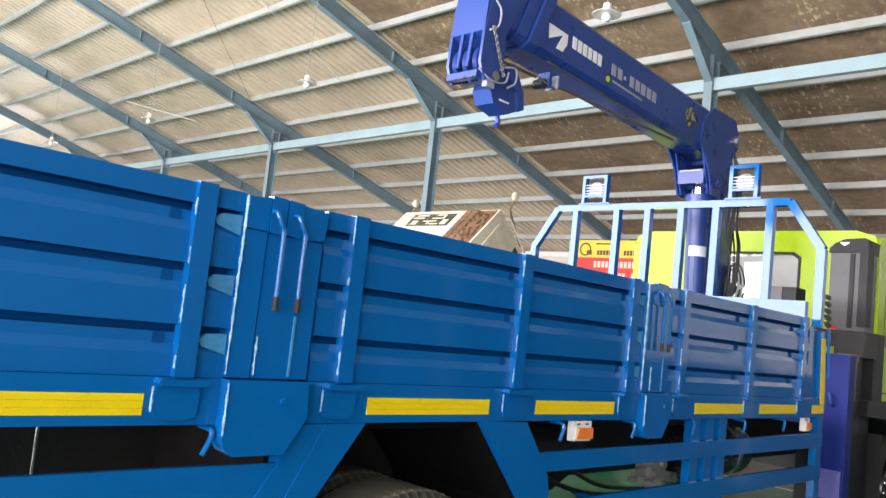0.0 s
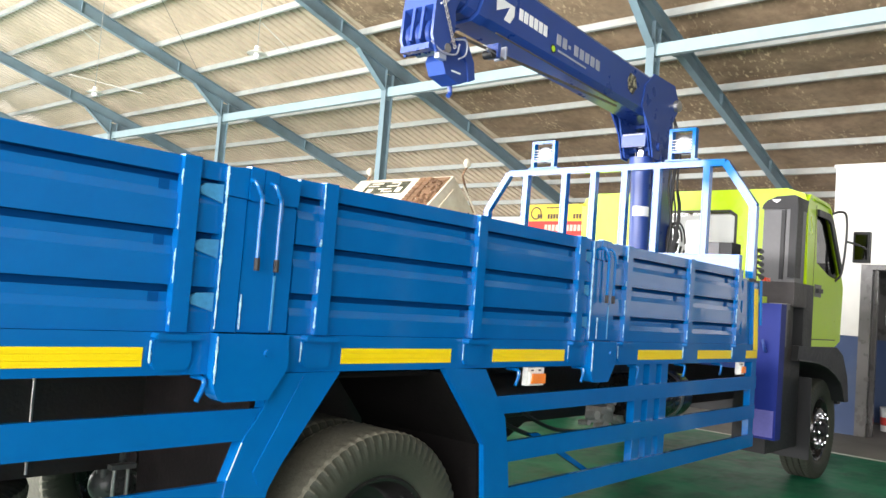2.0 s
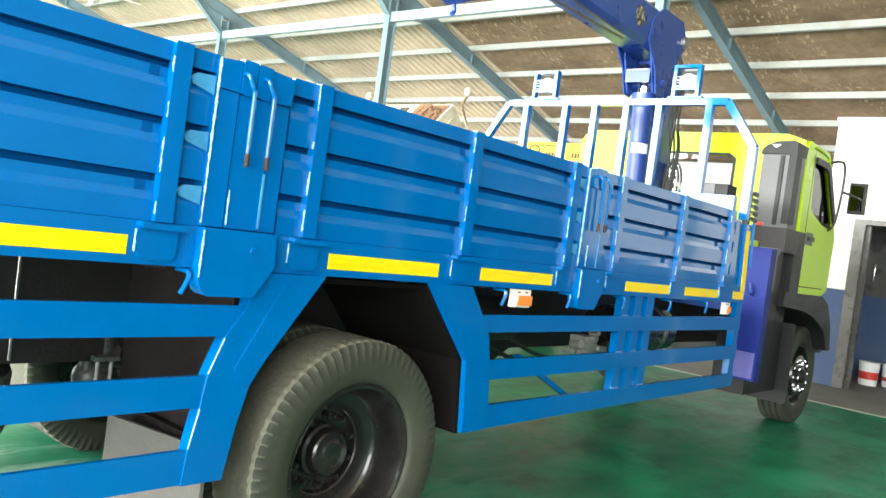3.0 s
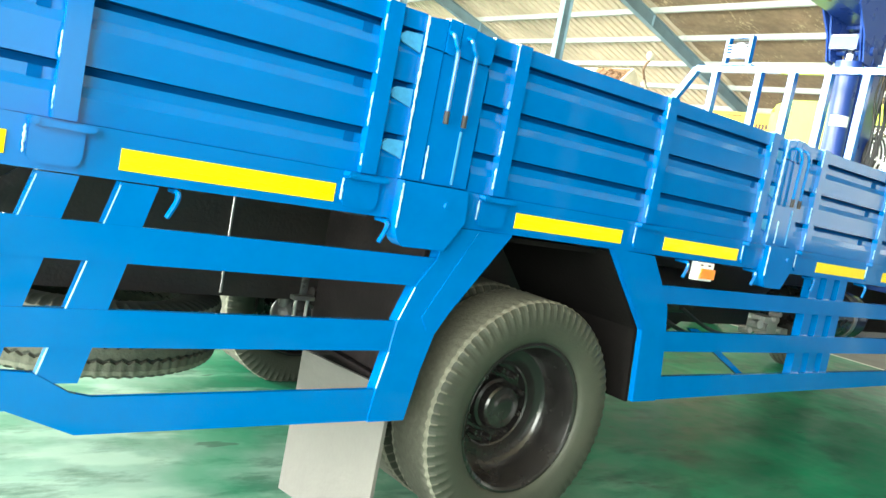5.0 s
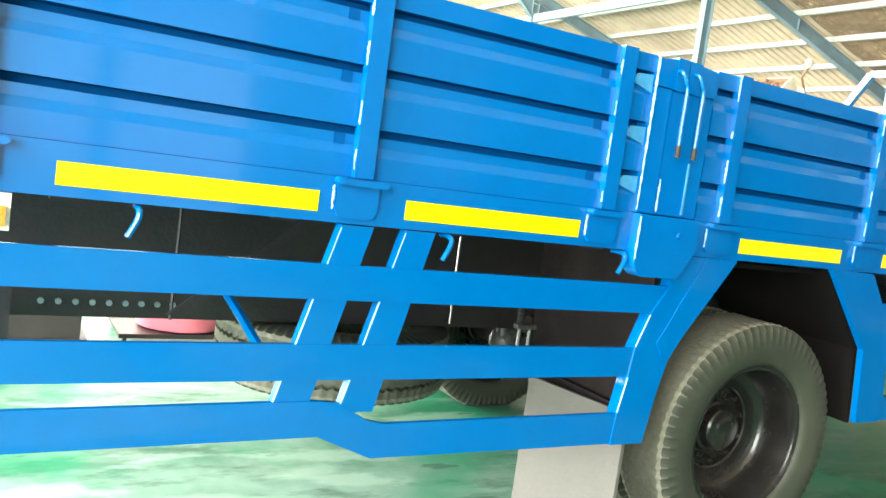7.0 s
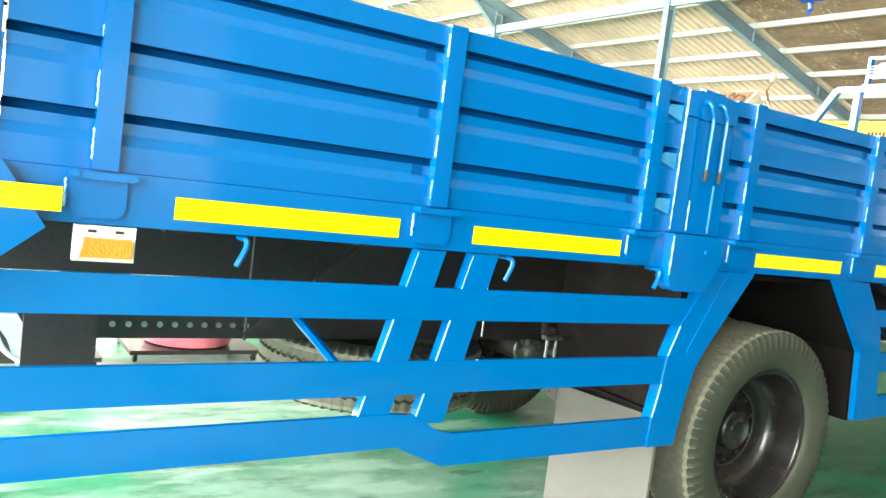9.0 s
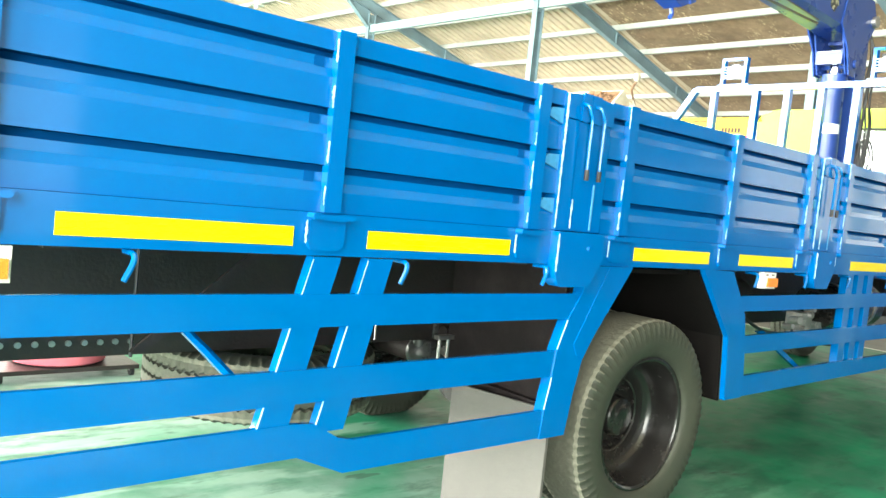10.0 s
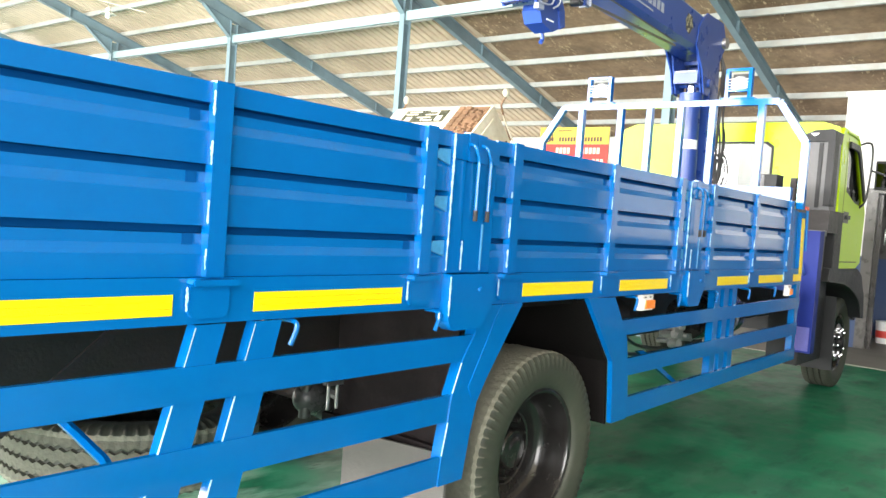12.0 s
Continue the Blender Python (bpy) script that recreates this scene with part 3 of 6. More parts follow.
for run in ([(7.0, 10.35), (7.75, 10.55)], [(8.7, 10.75), (9.6, 11.0)], [(7.4, 15.9), (8.0, 16.15)], [(8.6, 19.1), (9.9, 17.6)]):
    under_roof("conduit", [(x, y, 0.15) for x, y in run], 0.012, LAMPWHITE, "thin white electric conduit under the roof purlins")
under_roof("roof_cable", bent([(4.5, 9.4, 0.14), (7.0, 11.9, 0.10), (8.7, 13.5, 0.08), (10.2, 15.0, 0.14)], 6), 0.005, HOSE, "thin black cable strung under the roof")


def hall_lamp(y, x=7.08, z=5.13):
    ob = thing("hanging_lamp", (x, y, z), "small white enamel lamp hanging on a long thin cord", "lamp", "hanging hall lamps")

    def turned(profile):
        bm = lathe(profile, 28)
        bmesh.ops.rotate(bm, verts=bm.verts, cent=(0, 0, 0), matrix=Matrix.Rotation(radians(90), 3, "X"))
        bmesh.ops.translate(bm, verts=bm.verts, vec=(x, y, z))
        return bm
    part("shade", turned([(0.03, 0.095), (0.16, 0.085), (0.165, 0.09), (0.10, 0.125), (0.05, 0.15), (0.045, 0.21), (0.0, 0.22)]), LAMPWHITE, ob)
    part("bulb", turned([(0.0, 0.0), (0.035, 0.01), (0.055, 0.045), (0.045, 0.085), (0.03, 0.10)]), WHITE, ob, "round white bulb")
    part("cord", rod((x, y, z + 0.21), (x, y, roof_z(x) + 0.2), 0.006, 6), PURLIN, ob)


for k in range(0, 5):
    hall_lamp(2.84 + BAY * k)


# ---- the white store room ----
bm = bmesh.new()
X = 13.0
for y0, y1, z0, z1 in ((0.94, 1.36, 1.48, 4.06), (-2.2, 0.94, 2.57, 4.06), (-5.6, -2.2, 1.48, 4.06)):
    add_box(bm, X, X + 0.15, y0, y1, z0, z1)
add_box(bm, X + 0.15, 18.0, 1.21, 1.36, 0, 4.06)
add_box(bm, X + 0.15, 18.0, -5.6, -5.45, 0, 4.06)
solid("wall_store", bm, WALL, "white painted store room wall with an open doorway", "wall", "structure")
bm = bmesh.new()
for y0, y1 in ((0.94, 1.364), (-5.6, -2.2)):
    add_box(bm, X - 0.003, X + 0.147, y0, y1, 0, 1.477)
solid("wall_store_dado", bm, DADO, "dark blue painted lower part of the store room wall", "wall", "structure")
solid("ceiling_store", box(X - 0.03, 18.0, -5.65, 1.38, 4.063, 4.11, 0.01), WALL, "white store room roof slab", "ceiling", "structure")
jamb = thing("door_frame", (X, 0.7, 0), "dark grey steel door frame of the store room", "door frame", "", "structure")
part("jamb", box(X - 0.02, X + 0.10, 0.78, 0.937, 0, 2.567), DARKDOOR, jamb)
part("door_stop", box(X + 0.103, X + 0.17, 0.72, 0.937, 0, 2.567), DARKDOOR, jamb)
part("jamb", box(X - 0.02, X + 0.17, -2.197, -2.12, 0, 2.567), DARKDOOR, jamb)
part("lintel", box(X - 0.02, X + 0.10, -2.12, 0.78, 2.49, 2.567), DARKDOOR, jamb)
door = thing("steel_door", (14.9, 0.0, 0), "dark grey steel door with a bright handle at the back of the store room", "door", "", "structure")
part("leaf", box(14.9, 14.95, -1.0, 1.2, 0.01, 2.7), DARKDOOR, door)
part("kick_panel", box(14.885, 14.897, -0.95, 1.19, 0.05, 1.43), DADO, door)
part("handle", tube(bent([(14.895, 0.97, 1.68), (14.84, 0.97, 1.71), (14.84, 0.97, 1.95), (14.895, 0.97, 1.98)], 4), 0.014), CHROME, door)
solid("wall_store_back", box(15.0, 15.1, -5.44, 1.2, 0, 4.06, 0), WALL, "store room back wall", "wall", "structure")


def paint_bucket(x, y, r=0.15, h=0.36, label="white paint bucket with a red label standing on the floor"):
    ob = thing("paint_bucket", (x, y, 0), label, "bucket", "paint buckets")
    def turned(profile):
        bm = lathe(profile, 28)
        bmesh.ops.rotate(bm, verts=bm.verts, cent=(0, 0, 0), matrix=Matrix.Rotation(radians(90), 3, "X"))
        bmesh.ops.translate(bm, verts=bm.verts, vec=(x, y, 0))
        return bm
    part("body", turned([(0, 0.001), (r * 0.86, 0.001), (r * 0.9, 0.01), (r, h - 0.06), (r * 1.04, h - 0.05), (r * 1.04, h - 0.03), (r, h - 0.03), (r, h), (0, h)]), WHITE, ob)
    part("paint_label", turned([(r * 0.925, 0.10), (r * 0.935, 0.10), (r * 0.985, 0.26), (r * 0.975, 0.26)]), BUCKETRED, ob)
    part("lid", turned([(0, h + 0.001), (r * 1.05, h + 0.001), (r * 1.06, h + 0.02), (r * 0.95, h + 0.022), (0, h + 0.018)]), WHITE, ob)


paint_bucket(14.25, 0.72, 0.15, 0.36)
paint_bucket(14.55, 0.44, 0.145, 0.35)
paint_bucket(14.6, -0.1, 0.145, 0.34)

# the banner on the far wall
banner = thing("wall_banner", (14.0, 7.0, 0), "yellow and red printed banner on a board beside a white van", "banner")
BX, B0, B1 = 14.0, 6.15, 7.85
part("header", box(BX, BX + 0.02, B0, B1, 3.38, 3.74, 0.003), BANNERYELLOW, banner, "yellow cloth header")
part("field", box(BX, BX + 0.02, B0, B1, 2.2, 3.376, 0.003), BANNERRED, banner, "red cloth field")
part("backing_board", box(BX + 0.022, BX + 0.05, B0, B1, 0.9, 3.74, 0.003), LAMPWHITE, banner)
for y in (B0 + 0.1, B1 - 0.1):
    part("post", box(BX + 0.052, BX + 0.11, y - 0.03, y + 0.03, 0, 3.5, 0.003), FRAME, banner)
# its writing, as rows of short bars
for z, h, ink, words in ((3.65, 0.035, LETTERS, ((7.4, 14),)), (3.43, 0.10, LETTERS, ((7.62, 2), (7.36, 6), (6.72, 6))), (3.17, 0.13, PALEINK, ((7.42, 4), (6.88, 6))),
                         (2.93, 0.13, PALEINK, ((7.42, 3), (7.0, 4), (6.5, 3))), (2.69, 0.13, PALEINK, ((7.1, 5), (6.5, 3)))):
    for a, n in words:
        w = h * 0.72
        bm = bmesh.new()
        for k in range(n):
            if a - w * (k + 1) > B0 + 0.02:
                add_box(bm, BX - 0.006, BX - 0.001, a - w * (k + 0.72), a - w * k, z, z + h)
        part("lettering", bm, ink, banner)
bm = lathe([(0.11, 0.0), (0.14, 0.0), (0.14, 0.006), (0.11, 0.006), (0.11, 0.0)], 28)
bmesh.ops.rotate(bm, verts=bm.verts, cent=(0, 0, 0), matrix=Matrix.Rotation(radians(90), 3, "Z"))
bmesh.ops.translate(bm, verts=bm.verts, vec=(BX - 0.002, 7.66, 3.55))
part("emblem", bm, LETTERS, banner)

# a white van beyond the banner
van = thing("white_van", (15.8, 9.0, 0), "white high-roofed van parked at the back of the hall", "van")
part("body", bev(add_prism(bmesh.new(), [(14.2, 0.45), (17.4, 0.45), (17.4, 3.2), (17.2, 3.45), (14.5, 3.45), (14.2, 3.2)], "y", 8.05, 9.9), 0.12, 3), LAMPWHITE, van)
part("skirt", box(14.25, 17.35, 8.1, 9.85, 0.3, 0.449, 0.02), PLASTIC, van)
for x in (14.9, 16.7):
    for y in (8.12, 9.83):
        part("wheel", rod((x, y - 0.1, 0.34), (x, y + 0.1, 0.34), 0.34, 28), RUBBER, van)


# ---- the truck ----
# its near side lies in the plane y = 0, it points along +x
WIDE = 2.66
MID = WIDE / 2
DECK, TOP = 1.40, 1.957
truck = thing("crane_truck", (3.5, MID, 0), "lime green truck with blue drop-side bed and folded loading crane", "truck")

STAKES = (-0.825, 0.157, 1.087, 1.67, 2.588, 3.457, 3.99, 4.86, 5.70)
PILLARS = ((-1.34, -1.04), (1.25, 1.55), (3.60, 3.87))
SECTIONS = ((-1.03, 1.255), (1.565, 3.595), (3.875, 5.84))


GROOVES = (1.897, 1.722, 1.545)


def y_of(y, far):
    return WIDE - y if far else y


def panel(x0, x1, far=False):
    """A folded steel drop side with three pressed grooves."""
    a, b = 0.010, 0.020
    prof = [(TOP, a)]
    for z in GROOVES:
        prof += [(z, a), (z - 0.002, 0.058), (z - 0.024, 0.058), (z - 0.024, b), (z - 0.054, b), (z - 0.082, a)]
    prof += [(1.397, a), (1.397, 0.059), (1.404, 0.0605), (1.404, 0.07), (TOP, 0.07)]
    bm = add_prism(bmesh.new(), [(y_of(y, far), z) for z, y in prof], "x", x0, x1)
    return bm


for far in (False, True):
    for x0, x1 in SECTIONS:
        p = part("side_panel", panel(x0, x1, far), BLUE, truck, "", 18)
        p.data.materials.append(SLOT)  # a duller, darker blue puts the folds' shade into the colour
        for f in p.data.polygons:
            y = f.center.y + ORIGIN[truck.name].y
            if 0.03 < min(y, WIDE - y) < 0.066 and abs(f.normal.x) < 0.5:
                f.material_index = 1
        if far:
            continue
        # narrow plates under the folds before each stake, painted as shaded drain slots
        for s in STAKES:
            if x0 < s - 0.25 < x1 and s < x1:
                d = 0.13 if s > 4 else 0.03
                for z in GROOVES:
                    part("drain_slot", box(s - d - (0.055 if s > 4 else 0.035), s - d, 0.0178, 0.0198, z - 0.056, z - 0.0242, 0), SLOT, p, "dark plate drawn as a shaded drain slot")

# stakes, with weld beads down their edge, and the pockets that hold them
stake_bm = prism([(-0.014, 1.398), (-0.014, 1.45), (-0.011, TOP + 0.003), (0.022, TOP + 0.003), (0.022, 1.398)], "x", 0, 0.061, 0.005)
stake_me = mesh_of("stake", stake_bm, BLUE)


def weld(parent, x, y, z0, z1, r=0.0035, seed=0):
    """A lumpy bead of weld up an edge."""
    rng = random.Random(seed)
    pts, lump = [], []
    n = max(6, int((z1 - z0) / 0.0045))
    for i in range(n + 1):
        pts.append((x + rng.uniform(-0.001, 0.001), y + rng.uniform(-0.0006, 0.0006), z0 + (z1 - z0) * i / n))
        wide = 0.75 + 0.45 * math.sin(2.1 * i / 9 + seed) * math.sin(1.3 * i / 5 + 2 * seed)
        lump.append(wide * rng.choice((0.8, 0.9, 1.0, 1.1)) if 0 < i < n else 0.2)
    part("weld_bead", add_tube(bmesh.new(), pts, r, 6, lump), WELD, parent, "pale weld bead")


pocket_bm = prism([(0.008, 1.376), (0.142, 1.376), (0.142, 1.305), (0.137, 1.29), (0.126, 1.281), (0.11, 1.278), (0.035, 1.278), (0.02, 1.282), (0.011, 1.292), (0.008, 1.307)], "y", -0.012, 0.0, 0.004)
pocket_lip = prism([(0.004, 1.391), (0.002, 1.381), (0.009, 1.374), (0.152, 1.374), (0.163, 1.379), (0.163, 1.388), (0.156, 1.393)], "y", -0.034, 0.0, 0.005)
lip_me = bpy.data.meshes.new("lip")
pocket_lip.to_mesh(lip_me)
pocket_bm.from_mesh(lip_me)
pocket_me = mesh_of("stake_pocket", pocket_bm, BLUE)
for i, x in enumerate(STAKES):
    ob = shared("stake", stake_me, truck, (x, 0, 0))
    for j, (z0, z1) in enumerate(((1.42, 1.50), (1.55, 1.66), (1.72, 1.79), (1.86, 1.952))):
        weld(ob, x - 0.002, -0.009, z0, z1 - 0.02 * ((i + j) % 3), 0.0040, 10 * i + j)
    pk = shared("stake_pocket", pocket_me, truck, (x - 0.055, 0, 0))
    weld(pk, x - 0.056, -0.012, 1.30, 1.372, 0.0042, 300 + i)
    part("pin_head", rod((x - 0.04, -0.038, 1.386), (x - 0.04, 0.0, 1.386), 0.011, 10), BLUE, pk)
    shared("stake", stake_me, truck, (x + 0.066, WIDE, 0), Matrix.Rotation(math.pi, 4, "Z"))

# corner pillars with their latches
for i, (x0, x1) in enumerate(PILLARS):
    p = part("pillar", box(x0, x1, 0.012, 0.09, 1.40, TOP - 0.004, 0.006), BLUE, truck)
    k = (x1 - x0) / 0.3
    # near leaf with a shaped foot, far leaf, head plate
    part("leaf_plate", box(x0, x0 + 0.080 * k, -0.010, 0.012, 1.402, 1.848, 0.003), BLUE, p)
    part("leaf_plate", box(x0 + 0.086 * k, x0 + 0.222 * k, -0.006, 0.012, 1.402, 1.845, 0.003), BLUE, p)
    part("leaf_plate", box(x0 + 0.228 * k, x1 - 0.004, -0.003, 0.012, 1.402, 1.843, 0.003), BLUE, p)
    part("head_plate", prism([(x0, 1.852), (x0 + 0.078 * k, 1.850), (x0 + 0.078 * k, TOP - 0.002), (x0, TOP - 0.010)], "y", -0.016, 0.012, 0.003), BLUE, p)
    part("head_plate", prism([(x0 + 0.082 * k, 1.849), (x0 + 0.112 * k, 1.844), (x0 + 0.137 * k, 1.85), (x0 + 0.137 * k, TOP + 0.003), (x0 + 0.082 * k, TOP + 0.005)], "y", -0.019, 0.012, 0.003), BLUE, p)
    part("head_plate", prism([(x0 + 0.142 * k, 1.85), (x0 + 0.2 * k, 1.844), (x0 + 0.2 * k, TOP), (x0 + 0.142 * k, TOP + 0.003)], "y", -0.019, 0.012, 0.003), BLUE, p)
    part("head_plate", prism([(x0 + 0.204 * k, 1.845), (x1 - 0.008, 1.85), (x1 - 0.002, 1.90), (x1, TOP - 0.014), (x0 + 0.204 * k, TOP - 0.004)], "y", -0.015, 0.012, 0.003), BLUE, p)
    if i:
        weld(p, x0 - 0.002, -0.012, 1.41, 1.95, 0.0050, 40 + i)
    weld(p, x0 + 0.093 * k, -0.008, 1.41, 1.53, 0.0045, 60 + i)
    part("cover_strip", box(x0 + 0.218 * k, x0 + 0.226 * k, -0.010, -0.004, 1.41, 1.60, 0.001), PRIMER, p, "pale line along an edge")
    # ears that carry the panel's edge
    if i:
        for z in (1.86, 1.677, 1.502):
            part("hinge_ear", prism([(x0 - 0.004, z + 0.026), (x0 - 0.07, z + 0.022), (x0 - 0.095, z + 0.006), (x0 - 0.085, z - 0.014), (x0 - 0.004, z - 0.036)], "y", 0.004, 0.016, 0.004), PRIMER, p, "pale half-painted hinge ear")
    for hx in (x0 + 0.100 * k, x0 + 0.180 * k):
        h = part("latch_handle", tube(bent([(hx - 0.012, -0.02, 1.915), (hx - 0.012, -0.045, 1.905), (hx, -0.052, 1.875), (hx + 0.012, -0.05, 1.85), (hx + 0.014, -0.048, 1.74), (hx + 0.016, -0.047, 1.615)], 5), 0.0078, 10), BLUE, p)
        part("grip", rod((hx + 0.0155, -0.047, 1.655), (hx + 0.0165, -0.047, 1.612), 0.0098, 10), GRIP, h, "brown rubber grip")
    # gusset below the rail
    g = [(x0 - 0.005, 1.398), (x1 - 0.02, 1.398), (x1 - 0.01, 1.285), (x1 - 0.085, 1.175), (x0 + 0.035, 1.175), (x0 + 0.012, 1.19), (x0 - 0.006, 1.225)]
    if i == 0:
        g = [(x0 - 0.05, 1.398), (x1 + 0.02, 1.398), (x1 + 0.12, 1.25), (x1 - 0.06, 1.10), (x0 - 0.05, 1.10)]
    q = part("gusset", prism(g, "y", -0.045, 0.02, 0.006), BLUE, p)
    if i:
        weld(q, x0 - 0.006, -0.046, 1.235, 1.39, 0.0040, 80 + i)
        part("bolt", rod((x0 + 0.19, -0.054, 1.335), (x0 + 0.19, -0.04, 1.335), 0.012, 6), BLUE, q)

# side rails and deck
for far in (False, True):
    a, b = sorted((y_of(0.0, far), y_of(0.06, far)))
    part("side_rail", box(-1.4, 6.19, a, b, 1.262, 1.396, 0.006), BLUE, truck)
part("deck", box(-1.4, 5.98, 0.0605, WIDE - 0.0605, 1.34, 1.4025, 0), BLUE, truck)
for k in range(13):
    x = -1.2 + 0.58 * k
    part("cross_member", box(x, x + 0.07, 0.062, WIDE - 0.062, 1.25, 1.338, 0), BLACK, truck)
part("rear_rail", box(-1.44, -1.402, 0.0, WIDE, 1.2, 1.396), BLUE, truck)
part("tailgate", box(-1.44, -1.40, 0.04, WIDE - 0.04, 1.40, TOP), BLUE, truck)

# yellow reflective strips
for x0, x1 in ((-1.34, -0.89), (-0.615, 0.062), (0.341, 1.012), (1.819, 2.461), (2.765, 3.381), (4.203, 4.82), (5.065, 5.685), (5.955, 6.182)):
    if x0 < -1:
        part("reflective_strip", box(x0, x1, -0.0475, -0.0455, 1.29, 1.35, 0), YELLOW, truck)
    else:
        edge = [(-0.0005, 1.29), (-0.0035, 1.29), (-0.0035, 1.3085), (-0.001, 1.3088), (-0.001, 1.3105), (-0.0035, 1.3108), (-0.0035, 1.3285), (-0.001, 1.3288), (-0.001, 1.3305),
                (-0.0035, 1.3308), (-0.0035, 1.349), (-0.0005, 1.349)]
        part("reflective_strip", prism(edge, "x", x0, x1, 0), YELLOW, truck)
part("reflective_strip", prism([(6.092, 1.352), (6.176, 1.352), (6.124, 1.83), (6.045, 1.83)], "y", -0.0075, -0.0045, 0), YELLOW, truck)

# front corner post of the bed, and the end plates behind it
post = part("corner_post", prism([(6.08, 1.3965), (6.19, 1.3965), (6.136, 1.88), (6.03, 1.88)], "y", -0.004, 0.05, 0.006), BLUE, truck)
part("end_plate", prism([(5.85, 1.3965), (6.07, 1.3965), (6.025, 1.88), (5.95, 1.90), (5.85, 1.90)], "y", 0.022, 0.06, 0.004), BLUE, post)
for z in (1.47, 1.63, 1.78):
    part("end_clip", prism([(5.845, z), (5.90, z + 0.012), (5.915, z + 0.05), (5.90, z + 0.09), (5.845, z + 0.10)], "y", 0.006, 0.021, 0.003), BLUE, post)
part("latch_pin", rod((6.196, -0.012, 1.55), (6.158, -0.012, 1.90), 0.011, 10), BLUE, post)

# rope hooks under the rail
for x in (-0.42, 0.505, 1.225, 2.965, 3.565, 4.19, 4.84, 5.45):
    part("rope_hook", tube(bent([(x + 0.004, 0.06, 1.25), (x + 0.004, -0.004, 1.248), (x + 0.002, -0.014, 1.225), (x - 0.02, -0.014, 1.176)], 4), 0.0085, 8), BLUE, truck)

# marker lamps
for x0, w in ((-0.85, 0.145), (3.06, 0.145), (5.83, 0.10)):
    m = part("marker_lamp", box(x0, x0 + w, 0.0, 0.03, 1.168, 1.258, 0.005), CLEAR, truck, "white-backed marker lamp")
    part("lens", prism([(x0 + 0.012, 1.18), (x0 + w - 0.01, 1.18), (x0 + w - 0.01, 1.228), (x0 + 0.022, 1.228)], "y", -0.02, 0.004, 0.005), AMBER, m, "ribbed amber lens")
    part("wedge", prism([(x0 + 0.004, 1.172), (x0 + 0.02, 1.185), (x0 + 0.02, 1.228), (x0 + 0.004, 1.236)], "y", -0.014, 0.004, 0.003), CLEAR, m)
    for dx in (0.03, w - 0.05):
        part("slot", box(x0 + dx, x0 + dx + 0.02, -0.003, 0.002, 1.241, 1.248, 0), BLACK, m)

# skirt behind the wheel
def bar(name, pts, y0=-0.006, y1=0.014):
    return part(name, prism(pts, "y", y0, y1, 0.004), BLUE, truck)


bar("skirt_rail", [(-1.42, 1.034), (1.40, 1.036), (1.47, 1.142), (-1.42, 1.138)])
bar("skirt_rail", [(-1.42, 0.788), (1.35, 0.796), (1.36, 0.903), (-1.42, 0.897)])
bar("skirt_rail", [(-1.42, 0.605), (0.145, 0.618), (0.328, 0.541), (1.44, 0.538), (1.40, 0.655), (0.36, 0.650), (0.30, 0.664), (0.20, 0.722), (0.12, 0.728), (-1.42, 0.716)])
part("skirt_leg", prism([(1.487, 1.26), (1.812, 1.262), (1.575, 0.945), (1.523, 0.86), (1.488, 0.72), (1.457, 0.536), (1.30, 0.536), (1.31, 0.655), (1.337, 0.80), (1.35, 0.905), (1.40, 1.036), (1.475, 1.142)], "y", -0.012, 0.042, 0.005), BLUE, truck)
# thin pale rods paint the bright glint along the leg's edges
for p, q in (((1.399, 1.03), (1.351, 0.91)), ((1.3365, 0.792), (1.3105, 0.66))):
    part("worn_edge", rod((p[0], -0.0105, p[1]), (q[0], -0.0105, q[1]), 0.0027, 6), EDGE, truck, "pale line along an edge")
part("leg_flange", prism([(1.64, 1.255), (1.806, 1.257), (1.571, 0.945), (1.519, 0.86), (1.48, 0.875), (1.45, 0.925)], "y", -0.016, -0.011, 0.002), BLUE, truck)
for a, b, c, d in ((0.142, 0.246, -0.010, 0.100), (0.352, 0.456, 0.205, 0.318)):
    st = part("skirt_strut", prism([(a, 1.258), (b, 1.258), (d, 0.69), (c, 0.69)], "y", -0.001, 0.040, 0.004), BLUE, truck)
    # pale rod painted as the highlight on the strut's front corner
    part("worn_edge", rod((a + 0.0015, 0.0005, 1.25), (c + 0.0015, 0.0005, 0.70), 0.0027, 6), EDGE, st, "pale line along an edge")
# the inner stay, leaning the other way
part("stay", tube([(-0.04, 0.62, 0.97), (-0.01, 0.35, 0.885), (0.0, 0.2, 0.84), (0.015, 0.12, 0.77)], 0.017, 6), BLUE, truck)
part("brace", prism([(-0.23, 0.875), (-0.18, 0.875), (0.27, 1.25), (0.22, 1.25)], "y", 0.46, 0.475, 0), BLACK, truck)

# skirt ahead of the wheel
part("skirt_leg", prism([(2.412, 1.264), (2.706, 1.258), (2.80, 1.14), (2.885, 1.025), (2.925, 0.86), (2.952, 0.69), (2.95, 0.567), (2.775, 0.566), (2.732, 0.91)], "y", -0.012, 0.016, 0.005), BLUE, truck)
for z0, z1, q0, q1, x0 in ((1.042, 1.126, 1.05, 1.15, 2.80), (0.808, 0.906, 0.82, 0.925, 2.90), (0.567, 0.682, 0.602, 0.70, 2.80)):
    part("skirt_rail", prism([(x0, z0), (6.19, q0), (6.19, q1), (x0, z1)], "y", -0.004, 0.02, 0.005), BLUE, truck)
for x in (4.22, 4.39, 4.555):
    part("skirt_strut", box(x, x + 0.095, 0.012, 0.06, 0.59, 1.262, 0.004), BLUE, truck)
